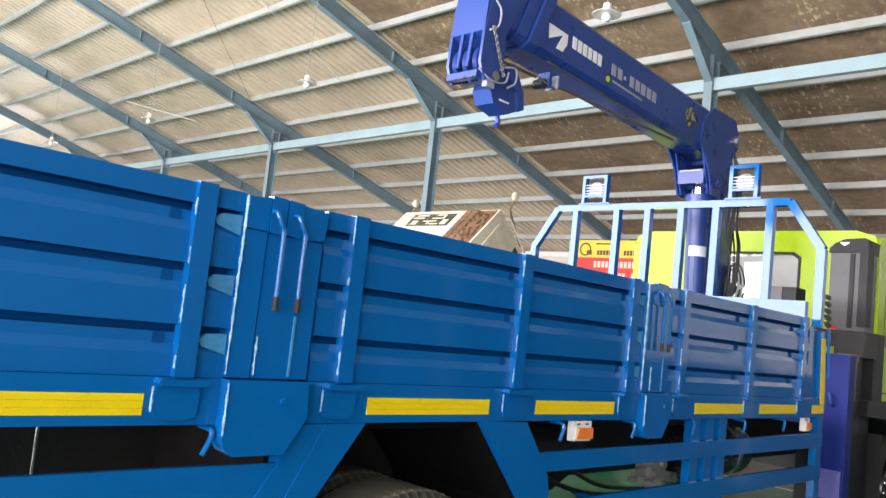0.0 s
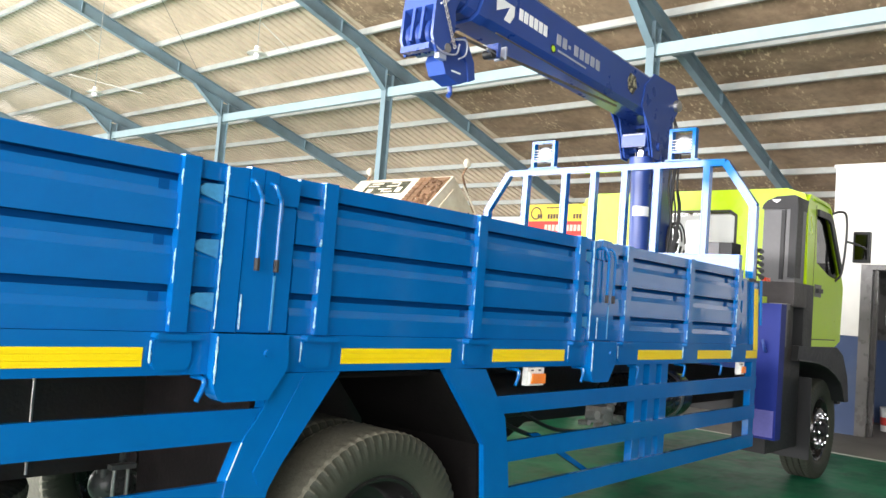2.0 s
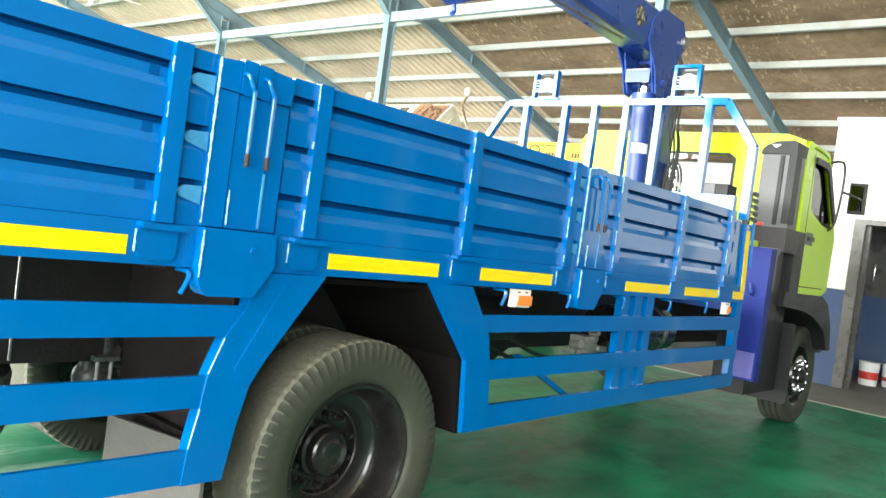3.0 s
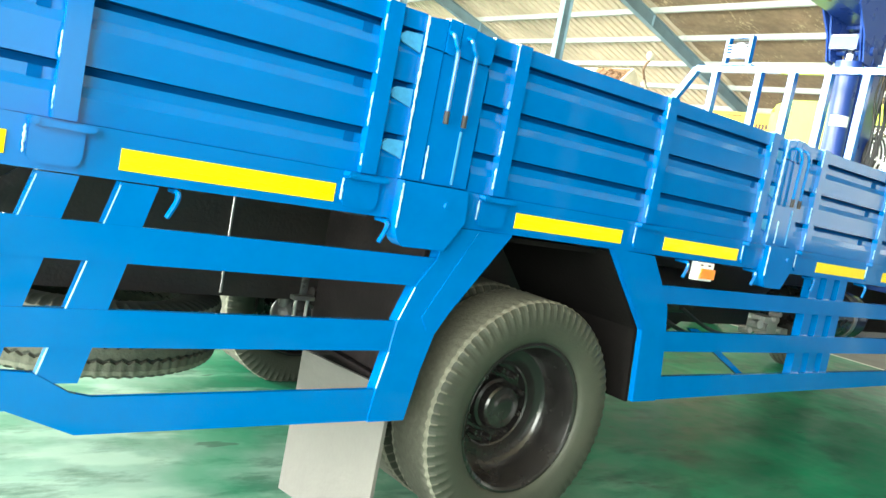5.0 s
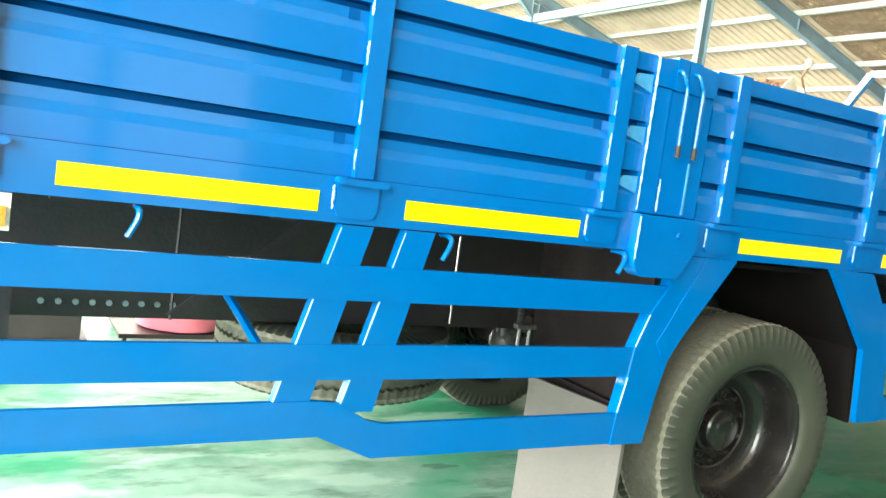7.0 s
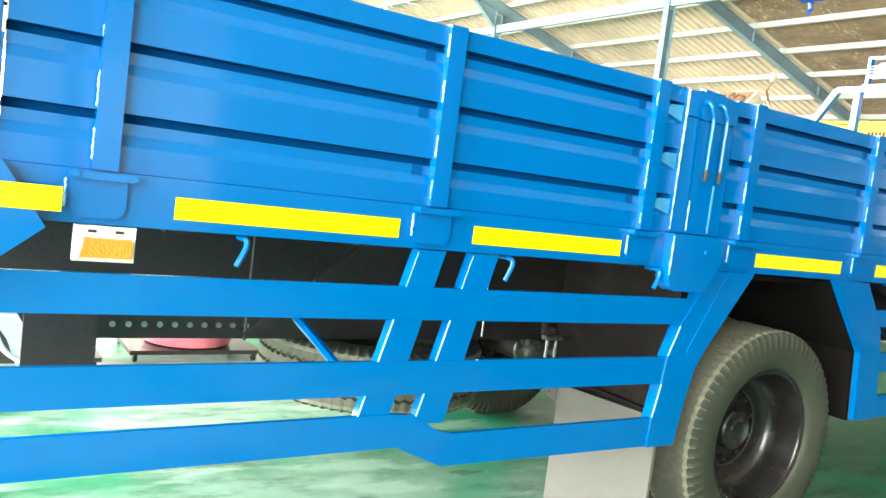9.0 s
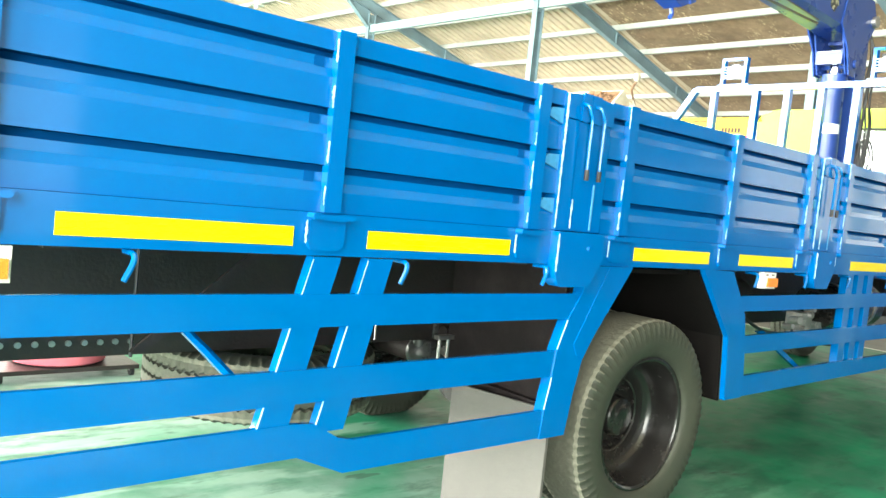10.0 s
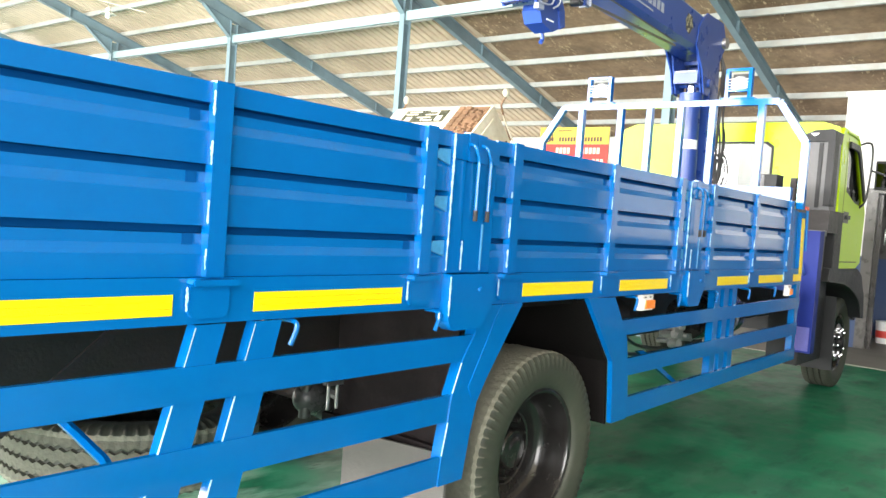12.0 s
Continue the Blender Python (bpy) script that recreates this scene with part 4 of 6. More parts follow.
part("skirt_post", box(6.085, 6.185, 0.0, 0.05, 0.62, 1.262, 0.006), BLUE, truck)
part("stay", prism([(3.92, 0.60), (3.98, 0.60), (3.32, 0.905), (3.24, 0.905)], "y", 0.085, 0.105, 0.003), BLUE, truck)


# ---- wheels ----
def tyre_mesh(name, r=0.515, w=0.30, groove=0.016):
    """A ribbed truck tyre: zigzag grooves round the tread, fine ribs on the shoulder."""
    seg, turn = 432, 6
    h = w / 2
    prof = [(0.325, -h * 0.62), (0.335, -h * 0.80), (0.345, -h * 0.88), (0.362, -h * 0.92), (0.40, -h * 1.0), (0.438, -h * 1.0), (0.462, -h * 0.96), (0.485, -h * 0.92), (r - 0.018, -h * 0.88),
            (r - 0.006, -h * 0.82), (r, -h * 0.70)]
    for c in (-0.42, 0.0, 0.42):
        prof += [(r, h * (c - 0.055)), (r - groove, h * (c - 0.04)), (r - groove, h * (c + 0.04)), (r, h * (c + 0.055))]
    prof += [(a, -b) for a, b in reversed(prof[:11])]
    last = len(prof) - 1
    bm = lathe(prof, seg, lambda i, k: 0.0028 * abs(k % turn - turn / 2) - 0.0056 if i in (10, last - 10) else 0.0)
    for f in [f for f in bm.faces if len(f.verts) > 8]:
        bm.faces.remove(f)
    for n, v in enumerate(list(bm.verts)):
        i, k = divmod(n, seg)
        if 10 < i < last - 10:
            v.co.y += 0.004 * (abs(k % turn - turn / 2) - turn / 4)
        elif i in (6, 7, 8, 9, last - 6, last - 7, last - 8, last - 9) and k % turn < 2:
            v.co.y += 0.0048 if i > 10 else -0.0048
    me = mesh_of(name, bm, RUBBER, 40)
    me.materials.append(DUSTY)
    me.materials.append(CHALK)
    for p in me.polygons:
        i, k = divmod(p.index, seg)
        if (p.center.xz.length > r - 0.009 and abs(p.center.y) < h * 0.86) or (k % turn == 0 and i in (7, 8, last - 9, last - 8)):
            p.material_index = 1
        if i in (9, last - 10):
            p.material_index = 2
    return me


TYRE = tyre_mesh("tyre")
rim_bm = lathe([(0.322, -0.09), (0.337, -0.106), (0.333, -0.116), (0.322, -0.118), (0.311, -0.112), (0.306, -0.098), (0.303, -0.07), (0.296, 0.0), (0.285, 0.04), (0.262, 0.062), (0.225, 0.068), (0.20, 0.066), (0.192, 0.062), (0.185, 0.068), (0.182, 0.10),
                (0.15, 0.105), (0.0, 0.105)], 72)
REAR_RIM = mesh_of("rim", rim_bm, RIM, 35)
hub_bm = lathe([(0.0, 0.0), (0.046, 0.0), (0.056, 0.006), (0.066, 0.012), (0.09, 0.016), (0.098, 0.024), (0.104, 0.06), (0.118, 0.066), (0.122, 0.102), (0.0, 0.104)], 40)
REAR_HUB = mesh_of("hub", hub_bm, RIM, 35)
rim_bm = lathe([(0.322, -0.09), (0.335, -0.108), (0.325, -0.116), (0.305, -0.108), (0.295, -0.08), (0.285, -0.05), (0.25, -0.045), (0.235, -0.07), (0.215, -0.12), (0.20, -0.128), (0.11, -0.128), (0.10, -0.12), (0.0, -0.12)], 56)
FRONT_RIM = mesh_of("rim", rim_bm, RIM, 35)
hub_bm = lathe([(0.0, -0.20), (0.05, -0.20), (0.068, -0.185), (0.072, -0.14), (0.095, -0.13), (0.095, -0.11), (0.0, -0.11)], 32)
FRONT_HUB = mesh_of("hub", hub_bm, PLASTIC, 35)
nut_bm = lathe([(0.0, -0.045), (0.010, -0.045), (0.015, -0.036), (0.016, 0.0), (0.02, 0.002), (0.02, 0.008), (0.0, 0.008)], 6)
NUT = mesh_of("wheel_nut", nut_bm, CHROME, 35)
dark_nut = NUT.copy()
dark_nut.materials[0] = RIM
TURN = Matrix.Rotation(math.pi, 4, "Z")


LOADED_TYRE = tyre_mesh("tyre", groove=0.0008)  # tread worn nearly smooth
for v in LOADED_TYRE.vertices:  # pressed flat by the load, with a slight bulge
    if v.co.z < -0.40:
        v.co.y *= 1 + 0.4 * (-0.40 - v.co.z)
    v.co.z = max(v.co.z, -0.4868)


def wheel(x, y, z, front=False, out=True, turn=0.0):
    """out: the wheel's outer face looks to the near side."""
    spin = Matrix.Rotation(turn, 4, "Y")
    if not out:
        spin = TURN @ spin
    w = shared("wheel", FRONT_TYRE if front else LOADED_TYRE, truck, (x, y, z), spin, "dusty black truck tyre on a dark steel rim")
    ORIGIN[w.name] = Vector((0, 0, 0))
    shared("rim", FRONT_RIM if front else REAR_RIM, w, (0, 0, 0), None, "glossy dark rim")
    shared("hub", FRONT_HUB if front else REAR_HUB, w, (0, 0, 0))
    for k in range(10):
        a = 2 * math.pi * k / 10
        shared("wheel_nut", NUT if front else dark_nut, w, (0.155 * math.sin(a), -0.128 if front else 0.098, 0.155 * math.cos(a)), None, "chrome wheel nut" if front else "")
    return w


RX, RZ, FX = 2.145, 0.487, 8.77
for y, out in ((0.172, True), (0.50, False), (WIDE - 0.50, True), (WIDE - 0.172, False)):
    wheel(RX, y, RZ, False, out)
FRONT_TYRE = TYRE.copy()
FRONT_TYRE.materials[1] = FRONT_TYRE.materials[2] = RUBBER
wheel(FX, 0.36, 0.515, True, True, 0.2)
wheel(FX, WIDE - 0.36, 0.515, True, False, 0.2)

# spare wheel slung flat below the frame
spare = shared("spare_wheel", TYRE, truck, (0.63, 1.12, 0.622), Matrix.Rotation(radians(90), 4, "X") @ Matrix.Diagonal((1, 0.93, 1, 1)), "spare tyre slung flat under the chassis")

# chassis, axle and what hangs below the bed
for y in (0.86, WIDE - 0.94):
    part("chassis_rail", prism([(y, 0.772), (y + 0.08, 0.772), (y + 0.08, 0.781), (y + 0.009, 0.781), (y + 0.009, 1.24), (y + 0.08, 1.24), (y + 0.08, 1.249), (y, 1.249)], "x", -1.35, 9.2, 0), BLACK, truck)
for x in (-1.3, 0.0, 1.5, 2.8, 4.2, 5.6, 7.0):
    part("frame_cross_member", box(x, x + 0.09, 0.87, WIDE - 0.87, 0.95, 1.2, 0), BLACK, truck)
# bright studs stand for light showing through the frame's row of holes
for k in range(10):
    x = -0.575 + 0.055 * k
    part("frame_bolt", rod((x, 0.848, 0.826), (x, 0.862, 0.826), 0.011, 8), STEEL, truck)
part("axle", rod((RX, 0.30, RZ), (RX, WIDE - 0.30, RZ), 0.085, 20), BLACK, truck)
bm = bmesh.new()
bmesh.ops.create_uvsphere(bm, u_segments=28, v_segments=16, radius=0.21, matrix=Matrix.Translation((RX - 0.06, MID - 0.1, RZ)))
add_rod(bm, (RX - 0.27, MID - 0.1, RZ), (RX - 0.2, MID - 0.1, RZ), 0.10, 20, 0.17)
part("differential", bm, DUSTSTEEL, truck, "dusty black differential housing")
part("propeller_shaft", rod((RX + 0.15, MID - 0.05, RZ + 0.02), (6.3, MID, 0.85), 0.05, 16), BLACK, truck)
for y in (0.80, WIDE - 0.87):
    sp = part("leaf_spring", tube(bent([(RX - 0.68, y + 0.035, 0.80), (RX - 0.3, y + 0.035, 0.66), (RX, y + 0.035, 0.63), (RX + 0.3, y + 0.035, 0.66), (RX + 0.68, y + 0.035, 0.80)], 5), 0.045, 8), BLACK, truck)
    for dx in (-0.07, 0.07):
        part("spring_bolt", rod((RX + dx, y - 0.01, 0.46), (RX + dx, y - 0.01, 0.74), 0.012, 8), STEEL, sp)
# mudguards and flaps
for y0, y1 in ((0.06, 0.80), (WIDE - 0.80, WIDE - 0.06)):
    if y0 < 1:
        part("mudflap", prism([(1.42, y0 - 0.01), (1.435, y0 - 0.01), (1.345, y0 + 0.51), (1.33, y0 + 0.51)], "z", 0.03, 0.63, 0.004), FLAP, truck, "dusty grey mudflap behind the tyre")
    part("mudguard_plate", box(1.48, 1.50, y0 + 0.02, y1, 0.62, 1.24, 0.003), DUSTLINER, truck)
    part("flap_bracket", box(1.44, 1.465, y0 + 0.01, y1 + 0.04, 0.58, 0.64, 0.003), DUSTLINER, truck)
    part("mudguard_plate", prism([(2.42, 1.245), (2.722, 0.905), (2.765, 0.555), (2.785, 0.555), (2.744, 0.91), (2.445, 1.245)], "y", y0 - 0.035, y1, 0.002), LINER, truck)
    part("mudguard_plate", box(1.50, 2.42, y0 + 0.02, y1, 1.225, 1.245, 0.003), LINER, truck)
part("hanging_cable", rod((1.055, 0.84, 0.79), (1.05, 0.84, 1.25), 0.006, 6), STEEL, truck)
part("hanging_cable", rod((-0.21, 0.5, 0.85), (-0.21, 0.5, 1.25), 0.006, 6), HOSE, truck)
bm = bmesh.new()
bmesh.ops.create_uvsphere(bm, u_segments=24, v_segments=14, radius=0.085, matrix=Matrix.Translation((1.45, 0.94, 0.69)) @ Matrix.Diagonal((1.15, 0.9, 1, 1)))
add_rod(bm, (1.45, 0.94, 0.67), (1.60, 0.98, 0.60), 0.06, 16)
add_rod(bm, (1.40, 0.92, 0.60), (1.40, 0.92, 0.78), 0.03, 12)
add_rod(bm, (1.45, 0.90, 0.78), (1.45, 0.90, 0.90), 0.045, 16)
part("spring_hanger", bm, DUSTSTEEL, truck, "dusty grey cast spring hanger")
for dx in (0.09, 0.145):
    part("hanger_bolt", rod((1.23 + dx, 0.68, 0.70), (1.23 + dx, 0.68, 0.81), 0.008, 8), STEEL, truck)
part("hanger_plate", box(1.30, 1.40, 0.665, 0.70, 0.812, 0.83, 0.003), STEEL, truck)
part("brake_chamber", rod((1.62, 0.88, 0.52), (1.82, 0.88, 0.52), 0.085, 20), BLACK, truck)
# rear underrun bar
un = part("underrun_bar", box(-0.88, -0.76, 0.62, WIDE - 0.62, 0.70, 0.82, 0.006), NAVY, truck, "dark blue underrun bar")
part("bar_end", box(-0.885, -0.672, 0.60, 0.617, 0.725, 0.93, 0.003), BLACK, un)
part("bracket", prism([(-0.98, 0.90), (-0.90, 0.90), (-0.78, 0.70), (-0.84, 0.70)], "y", 0.64, 0.655, 0.002), CLEAR, un, "pale bare bracket")
part("air_line", tube(bent([(-1.0, 0.63, 0.98), (-0.97, 0.62, 0.88), (-0.93, 0.62, 0.79), (-0.86, 0.62, 0.745), (-0.80, 0.64, 0.74)], 5), 0.008, 8), CLEAR, truck, "pale hanging air line")
# tanks and gear ahead of the rear wheel
part("air_tank", rod((3.05, 0.52, 1.03), (3.75, 0.52, 1.03), 0.13, 24), BLACK, truck)
part("air_tank", rod((3.0, 0.95, 0.86), (3.5, 0.95, 0.86), 0.12, 24), BLACK, truck)
part("gearbox", bev(add_prism(bmesh.new(), [(3.85, 0.72), (4.25, 0.66), (4.5, 0.78), (4.5, 1.1), (3.85, 1.1)], "y", 0.95, 1.6), 0.03, 2), BLACK, truck)
part("valve_block", bev(add_box(bmesh.new(), 4.52, 4.68, 0.40, 0.52, 0.82, 0.93), 0.02, 2), ALUMINIUM, truck, "bright metal valve block")
for k, (dx, dz, r) in enumerate(((-0.10, 0.02, 0.028), (0.02, -0.06, 0.035), (0.24, -0.03, 0.03), (0.30, 0.05, 0.02), (-0.2, -0.02, 0.018), (0.12, 0.09, 0.016))):
    part("pipe_fitting", rod((4.5 + dx, 0.36, 0.87 + dz), (4.52 + dx, 0.44, 0.86 + dz), r, 12), ALUMINIUM, truck)
for k, (dx, dz) in enumerate(((0.02, -0.03), (0.12, 0.02), (0.2, -0.05))):
    part("valve_port", rod((4.5 + dx, 0.37, 0.90 + dz), (4.5 + dx, 0.41, 0.90 + dz), 0.022, 12), ALUMINIUM, truck)
tank = part("fuel_tank", bev(rod((4.75, 0.42, 0.98), (5.62, 0.42, 0.98), 0.17, 32), 0.02, 2), RIM, truck)
for x in (4.95, 5.42):
    part("strap", lathe([(0.171, -0.02), (0.177, -0.02), (0.177, 0.02), (0.171, 0.02)], 32), STEEL, tank)
    tank.children[-1].data.transform(Matrix.Translation(Vector((x, 0.42, 0.98)) - ORIGIN[truck.name]) @ Matrix.Rotation(radians(90), 4, "Z") @ Matrix.Translation(ORIGIN[truck.name]))
part("filler_cap", rod((5.5, 0.27, 1.05), (5.5, 0.23, 1.06), 0.04, 20), STEEL, tank)
part("air_dryer", rod((5.15, 0.50, 0.66), (5.15, 0.50, 0.80), 0.07, 20), BLACK, truck)
part("air_pipe", tube(bent([(3.6, 0.4, 0.95), (4.0, 0.42, 0.82), (4.6, 0.45, 0.76), (5.3, 0.4, 0.74), (5.8, 0.5, 0.85)], 6), 0.012, 8), HOSE, truck)
part("air_pipe", tube(bent([(3.1, 0.6, 1.15), (3.5, 0.5, 0.90), (4.2, 0.6, 0.72), (5.0, 0.55, 0.70)], 6), 0.014, 8), HOSE, truck)

# ---- the headboard ----
HX = 5.905
head = part("headboard", box(HX - 0.03, HX + 0.03, 0.062, WIDE - 0.13, 1.90, 2.08, 0.006), BLUE, truck)
part("top_bar", box(HX - 0.03, HX + 0.03, 0.22, 2.34, 2.783, 2.838, 0.008), BLUE, head)
for y0, y1, z0, z1 in ((-0.025, 0.22, 2.455, 2.81), (2.585, 2.34, 2.455, 2.81)):
    d = Vector((0, y1 - y0, z1 - z0)).normalized()
    nrm = Vector((0, -d.z, d.y)) * 0.03
    a, b = Vector((0, y0, z0)), Vector((0, y1, z1))
    q = [(p.y, p.z) for p in (a - nrm, b - nrm, b + nrm, a + nrm)]
    part("slant_bar", prism(q, "x", HX - 0.0275, HX + 0.0275, 0.006), BLUE, head)
for y in (-0.02, 2.58):
    part("side_post", box(HX - 0.03, HX + 0.03, y - 0.03, y + 0.03, 1.90, 2.46, 0.006), BLUE, head)
for y in (2.135, 1.705, 1.402, 1.095, 0.795, 0.365):
    part("upright", box(HX - 0.03, HX + 0.03, y - 0.028, y + 0.028, 2.08, 2.783, 0.005), BLUE, head)
for y0, y1, dz in ((1.81, 2.065, 0.035), (0.46, 0.69, 0.045)):
    lamp = part("work_lamp", box(HX - 0.05, HX + 0.04, y0 - 0.03, y1 + 0.03, 2.838, 2.85, 0.003), BLUE, truck, "boxed work lamp with a wire guard on the headboard")
    z0, z1 = 2.85, 3.06 + dz
    for a in ((y0, y0 + 0.03, z0, z1), (y1 - 0.03, y1, z0, z1)):
        part("guard_frame", box(HX - 0.055, HX + 0.0, *a, 0.004), BLUE, lamp)
    for a in ((y0 + 0.03, y1 - 0.03, z1 - 0.025, z1), (y0 + 0.03, y1 - 0.03, z0 + 0.05, z0 + 0.07)):
        part("guard_frame", box(HX - 0.055, HX + 0.0, *a, 0.004), BLUE, lamp)
    part("housing", box(HX - 0.01, HX + 0.05, y0 + 0.05, y1 - 0.05, z0 + 0.085, z1 - 0.045, 0.012), PLASTIC, lamp)
    bm = lathe([(0.0, -0.012), (0.055, -0.02), (0.07, -0.016), (0.075, 0.0), (0.0, 0.0)], 28)
    bmesh.ops.rotate(bm, verts=bm.verts, cent=(0, 0, 0), matrix=Matrix.Rotation(radians(-90), 3, "Z"))
    bmesh.ops.translate(bm, verts=bm.verts, vec=(HX - 0.012, (y0 + y1) / 2, z0 + 0.12))
    part("lens", bm, LAMPGLASS, lamp, "round clear lamp glass")
    for k in range(4):
        z = z0 + 0.085 + 0.025 * k
        part("guard_wire", rod((HX - 0.045, y0 + 0.03, z), (HX - 0.045, y1 - 0.03, z), 0.0035, 6), WHITE, lamp)

# ---- the crane ----
CY = 1.25
for y0, y1 in ((0.0, 0.225), (WIDE - 0.225, WIDE)):
    jack = part("outrigger", box(6.70, 6.83, y0, y1, 0.60, 1.74, 0.012), JACK, truck, "dark blue outrigger jack housing")
    part("foot_plate", box(6.688, 6.698, y0 + 0.02, y1 - 0.02, 0.62, 0.84, 0.003), FOOT, jack, "paler scuffed lower plate")
    part("lock_lever", tube(bent([(6.695, y0 + 0.11, 1.33), (6.66, y0 + 0.11, 1.35), (6.655, y0 + 0.12, 1.40), (6.66, y0 + 0.13, 1.43)], 4), 0.012), NAVY, jack)
    part("gland", box(6.832, 6.93, y0 + 0.02, y0 + 0.14, 1.38, 1.70, 0.01), GREYPLASTIC, jack)
    part("gland_cap", box(6.835, 6.95, y0 + 0.01, y0 + 0.15, 1.70, 1.75, 0.008), GREYPLASTIC, jack)
part("outrigger_beam", box(6.72, 6.96, 0.225, WIDE - 0.225, 1.16, 1.46, 0.01), NAVY, truck)
part("crane_base", box(6.15, 7.1, 0.75, 1.85, 1.25, 1.72, 0.02), NAVY, truck)
part("swing_ring", rod((6.72, CY, 1.72), (6.72, CY, 1.86), 0.34, 40), NAVY, truck)
part("crane_post", bev(add_prism(bmesh.new(), [(6.66, 1.86), (6.92, 1.86), (6.90, 2.6), (6.84, 3.3), (6.80, 3.62), (6.62, 3.62), (6.64, 2.9)], "y", CY - 0.11, CY + 0.13), 0.015, 2), NAVY, truck, "dark blue crane post")
cyl = part("luffing_cylinder", rod((6.52, CY, 1.95), (6.46, CY, 3.0), 0.092, 28), NAVY, truck)
part("piston_rod", rod((6.46, CY, 3.0), (6.455, CY, 3.12), 0.055, 20), CHROME, cyl)
part("gland_ring", rod((6.464, CY, 2.93), (6.46, CY, 3.01), 0.112, 28), NAVY, cyl)
part("foot_block", box(6.39, 6.65, CY - 0.12, CY + 0.12, 1.86, 2.02, 0.015), NAVY, cyl)


def decal(z0, z1, a0, a1, r=0.0945):
    """A curved film on the near face of the cylinder."""
    bm = bmesh.new()
    rows = [[bm.verts.new((6.52 - 0.057 * (z - 1.95) + r * math.cos(radians(a)), CY + r * math.sin(radians(a)), z)) for a in range(a0, a1 + 1, 5)] for z in (z0, z1)]
    for k in range(len(rows[0]) - 1):
        bm.faces.new((rows[0][k], rows[0][k + 1], rows[1][k + 1], rows[1][k]))
    return bm


part("pale_decal", decal(2.46, 2.55, 165, 265), WHITE, cyl, "pale worn decal")
part("pale_decal", decal(2.07, 2.14, 165, 265), WHITE, cyl, "pale worn decal")
part("control_box", box(6.55, 6.75, 0.39, 0.61, 2.10, 2.24, 0.012), PLASTIC, truck)
part("box_cover", box(6.54, 6.549, 0.50, 0.605, 2.105, 2.235, 0.003), GREYPLASTIC, truck, "mid grey box cover")
part("box_stand", box(6.60, 6.68, 0.46, 0.54, 1.461, 2.10, 0.004), NAVY, truck)


def zb(x):
    """The boom's underside; it rises towards the tip."""
    return 3.35 + 0.042 * (6.0 - x)


def zt(x):
    return 3.742 + 0.053 * (6.0 - x)


HW = 0.15


def boom_section(x0, x1, g=0.0, shear=True):
    """A boom section with folded corners and a raked end; g: how far it stands off the main section."""
    hw, c = HW + g, 0.045
    prof = [(-hw + c, 0, 0), (hw - c, 0, 0), (hw, 0, c), (hw, 1, -c), (hw - c, 1, 0), (-hw + c, 1, 0), (-hw, 1, -c), (-hw, 0, c)]
    bm = bmesh.new()
    ends = []
    for x, rake in ((x0, 0.4 if shear else 0), (x1, 0.4 if shear is True and x1 < 5 else 0)):
        row = []
        for y, top, dz in prof:
            z = (zt(x) + g if top else zb(x) - g) + dz
            row.append(bm.verts.new((x + rake * (z - 3.34), CY + y, z)))
        ends.append(row)
    bm.faces.new(ends[0])
    bm.faces.new(ends[1][::-1])
    for i in range(8):
        j = (i + 1) % 8
        bm.faces.new((ends[0][j], ends[0][i], ends[1][i], ends[1][j]))
    return bev(bm, 0.01, 2)


boom = part("boom", boom_section(3.80, 6.55), NAVY, truck, "dark blue folded telescopic crane boom")
for y in (CY - HW - 0.014, CY + HW - 0.001):
    part("heel_plate", prism([(6.10, 3.40), (6.28, 3.20), (6.36, 2.99), (6.46, 2.98), (6.58, 3.14), (6.70, 3.36), (6.84, 3.55), (6.72, 3.735), (6.30, 3.742), (6.14, 3.60)], "y", y, y + 0.015, 0.004), NAVY, boom)
part("heel_block", box(6.50, 6.80, CY - 0.12, CY + 0.12, 3.3, 3.74, 0.02), NAVY, boom)
part("pivot_pin", rod((6.76, CY - 0.2, 3.55), (6.76, CY + 0.2, 3.55), 0.055, 20), STEEL, boom)
part("cylinder_pin", rod((6.455, CY - 0.19, 3.10), (6.455, CY + 0.19, 3.10), 0.04, 20), NAVY, boom)
for y in (CY - 0.135, CY + 0.12):
    part("cylinder_lug", prism([(6.16, 3.36), (6.22, 3.34), (6.30, 3.14), (6.36, 3.00), (6.55, 3.00), (6.55, 3.34)], "y", y, y + 0.015, 0.004), NAVY, boom)
part("under_bracket", box(6.28, 6.33, CY - 0.119, CY + 0.119, 3.08, 3.20, 0.006), NAVY, boom)
part("bracket_edge", box(6.272, 6.279, CY - 0.10, CY + 0.10, 3.185, 3.198, 0), SILVER, boom)
for x0, x1, g in ((3.70, 3.80, 0.02), (3.595, 3.69, -0.004), (3.50, 3.585, -0.022)):
    part("boom_collar", boom_section(x0, x1, g), NAVY, boom)
tip = part("boom_head", bev(add_prism(bmesh.new(), [(3.52, 3.36), (3.76, 3.86), (3.60, 3.97), (3.44, 3.93), (3.37, 3.60), (3.36, 3.42), (3.48, 3.36)], "y", CY - 0.14, CY + 0.14), 0.02, 2), NAVY, boom)
for y in (CY - 0.05, CY + 0.03):
    part("fork_plate", prism([(3.372, 3.56), (3.388, 3.56), (3.36, 3.20), (3.34, 3.20)], "y", y, y + 0.022, 0.004), NAVY, boom)
part("fork_foot", box(3.345, 3.40, CY - 0.125, CY + 0.125, 3.13, 3.17, 0.006), NAVY, boom)
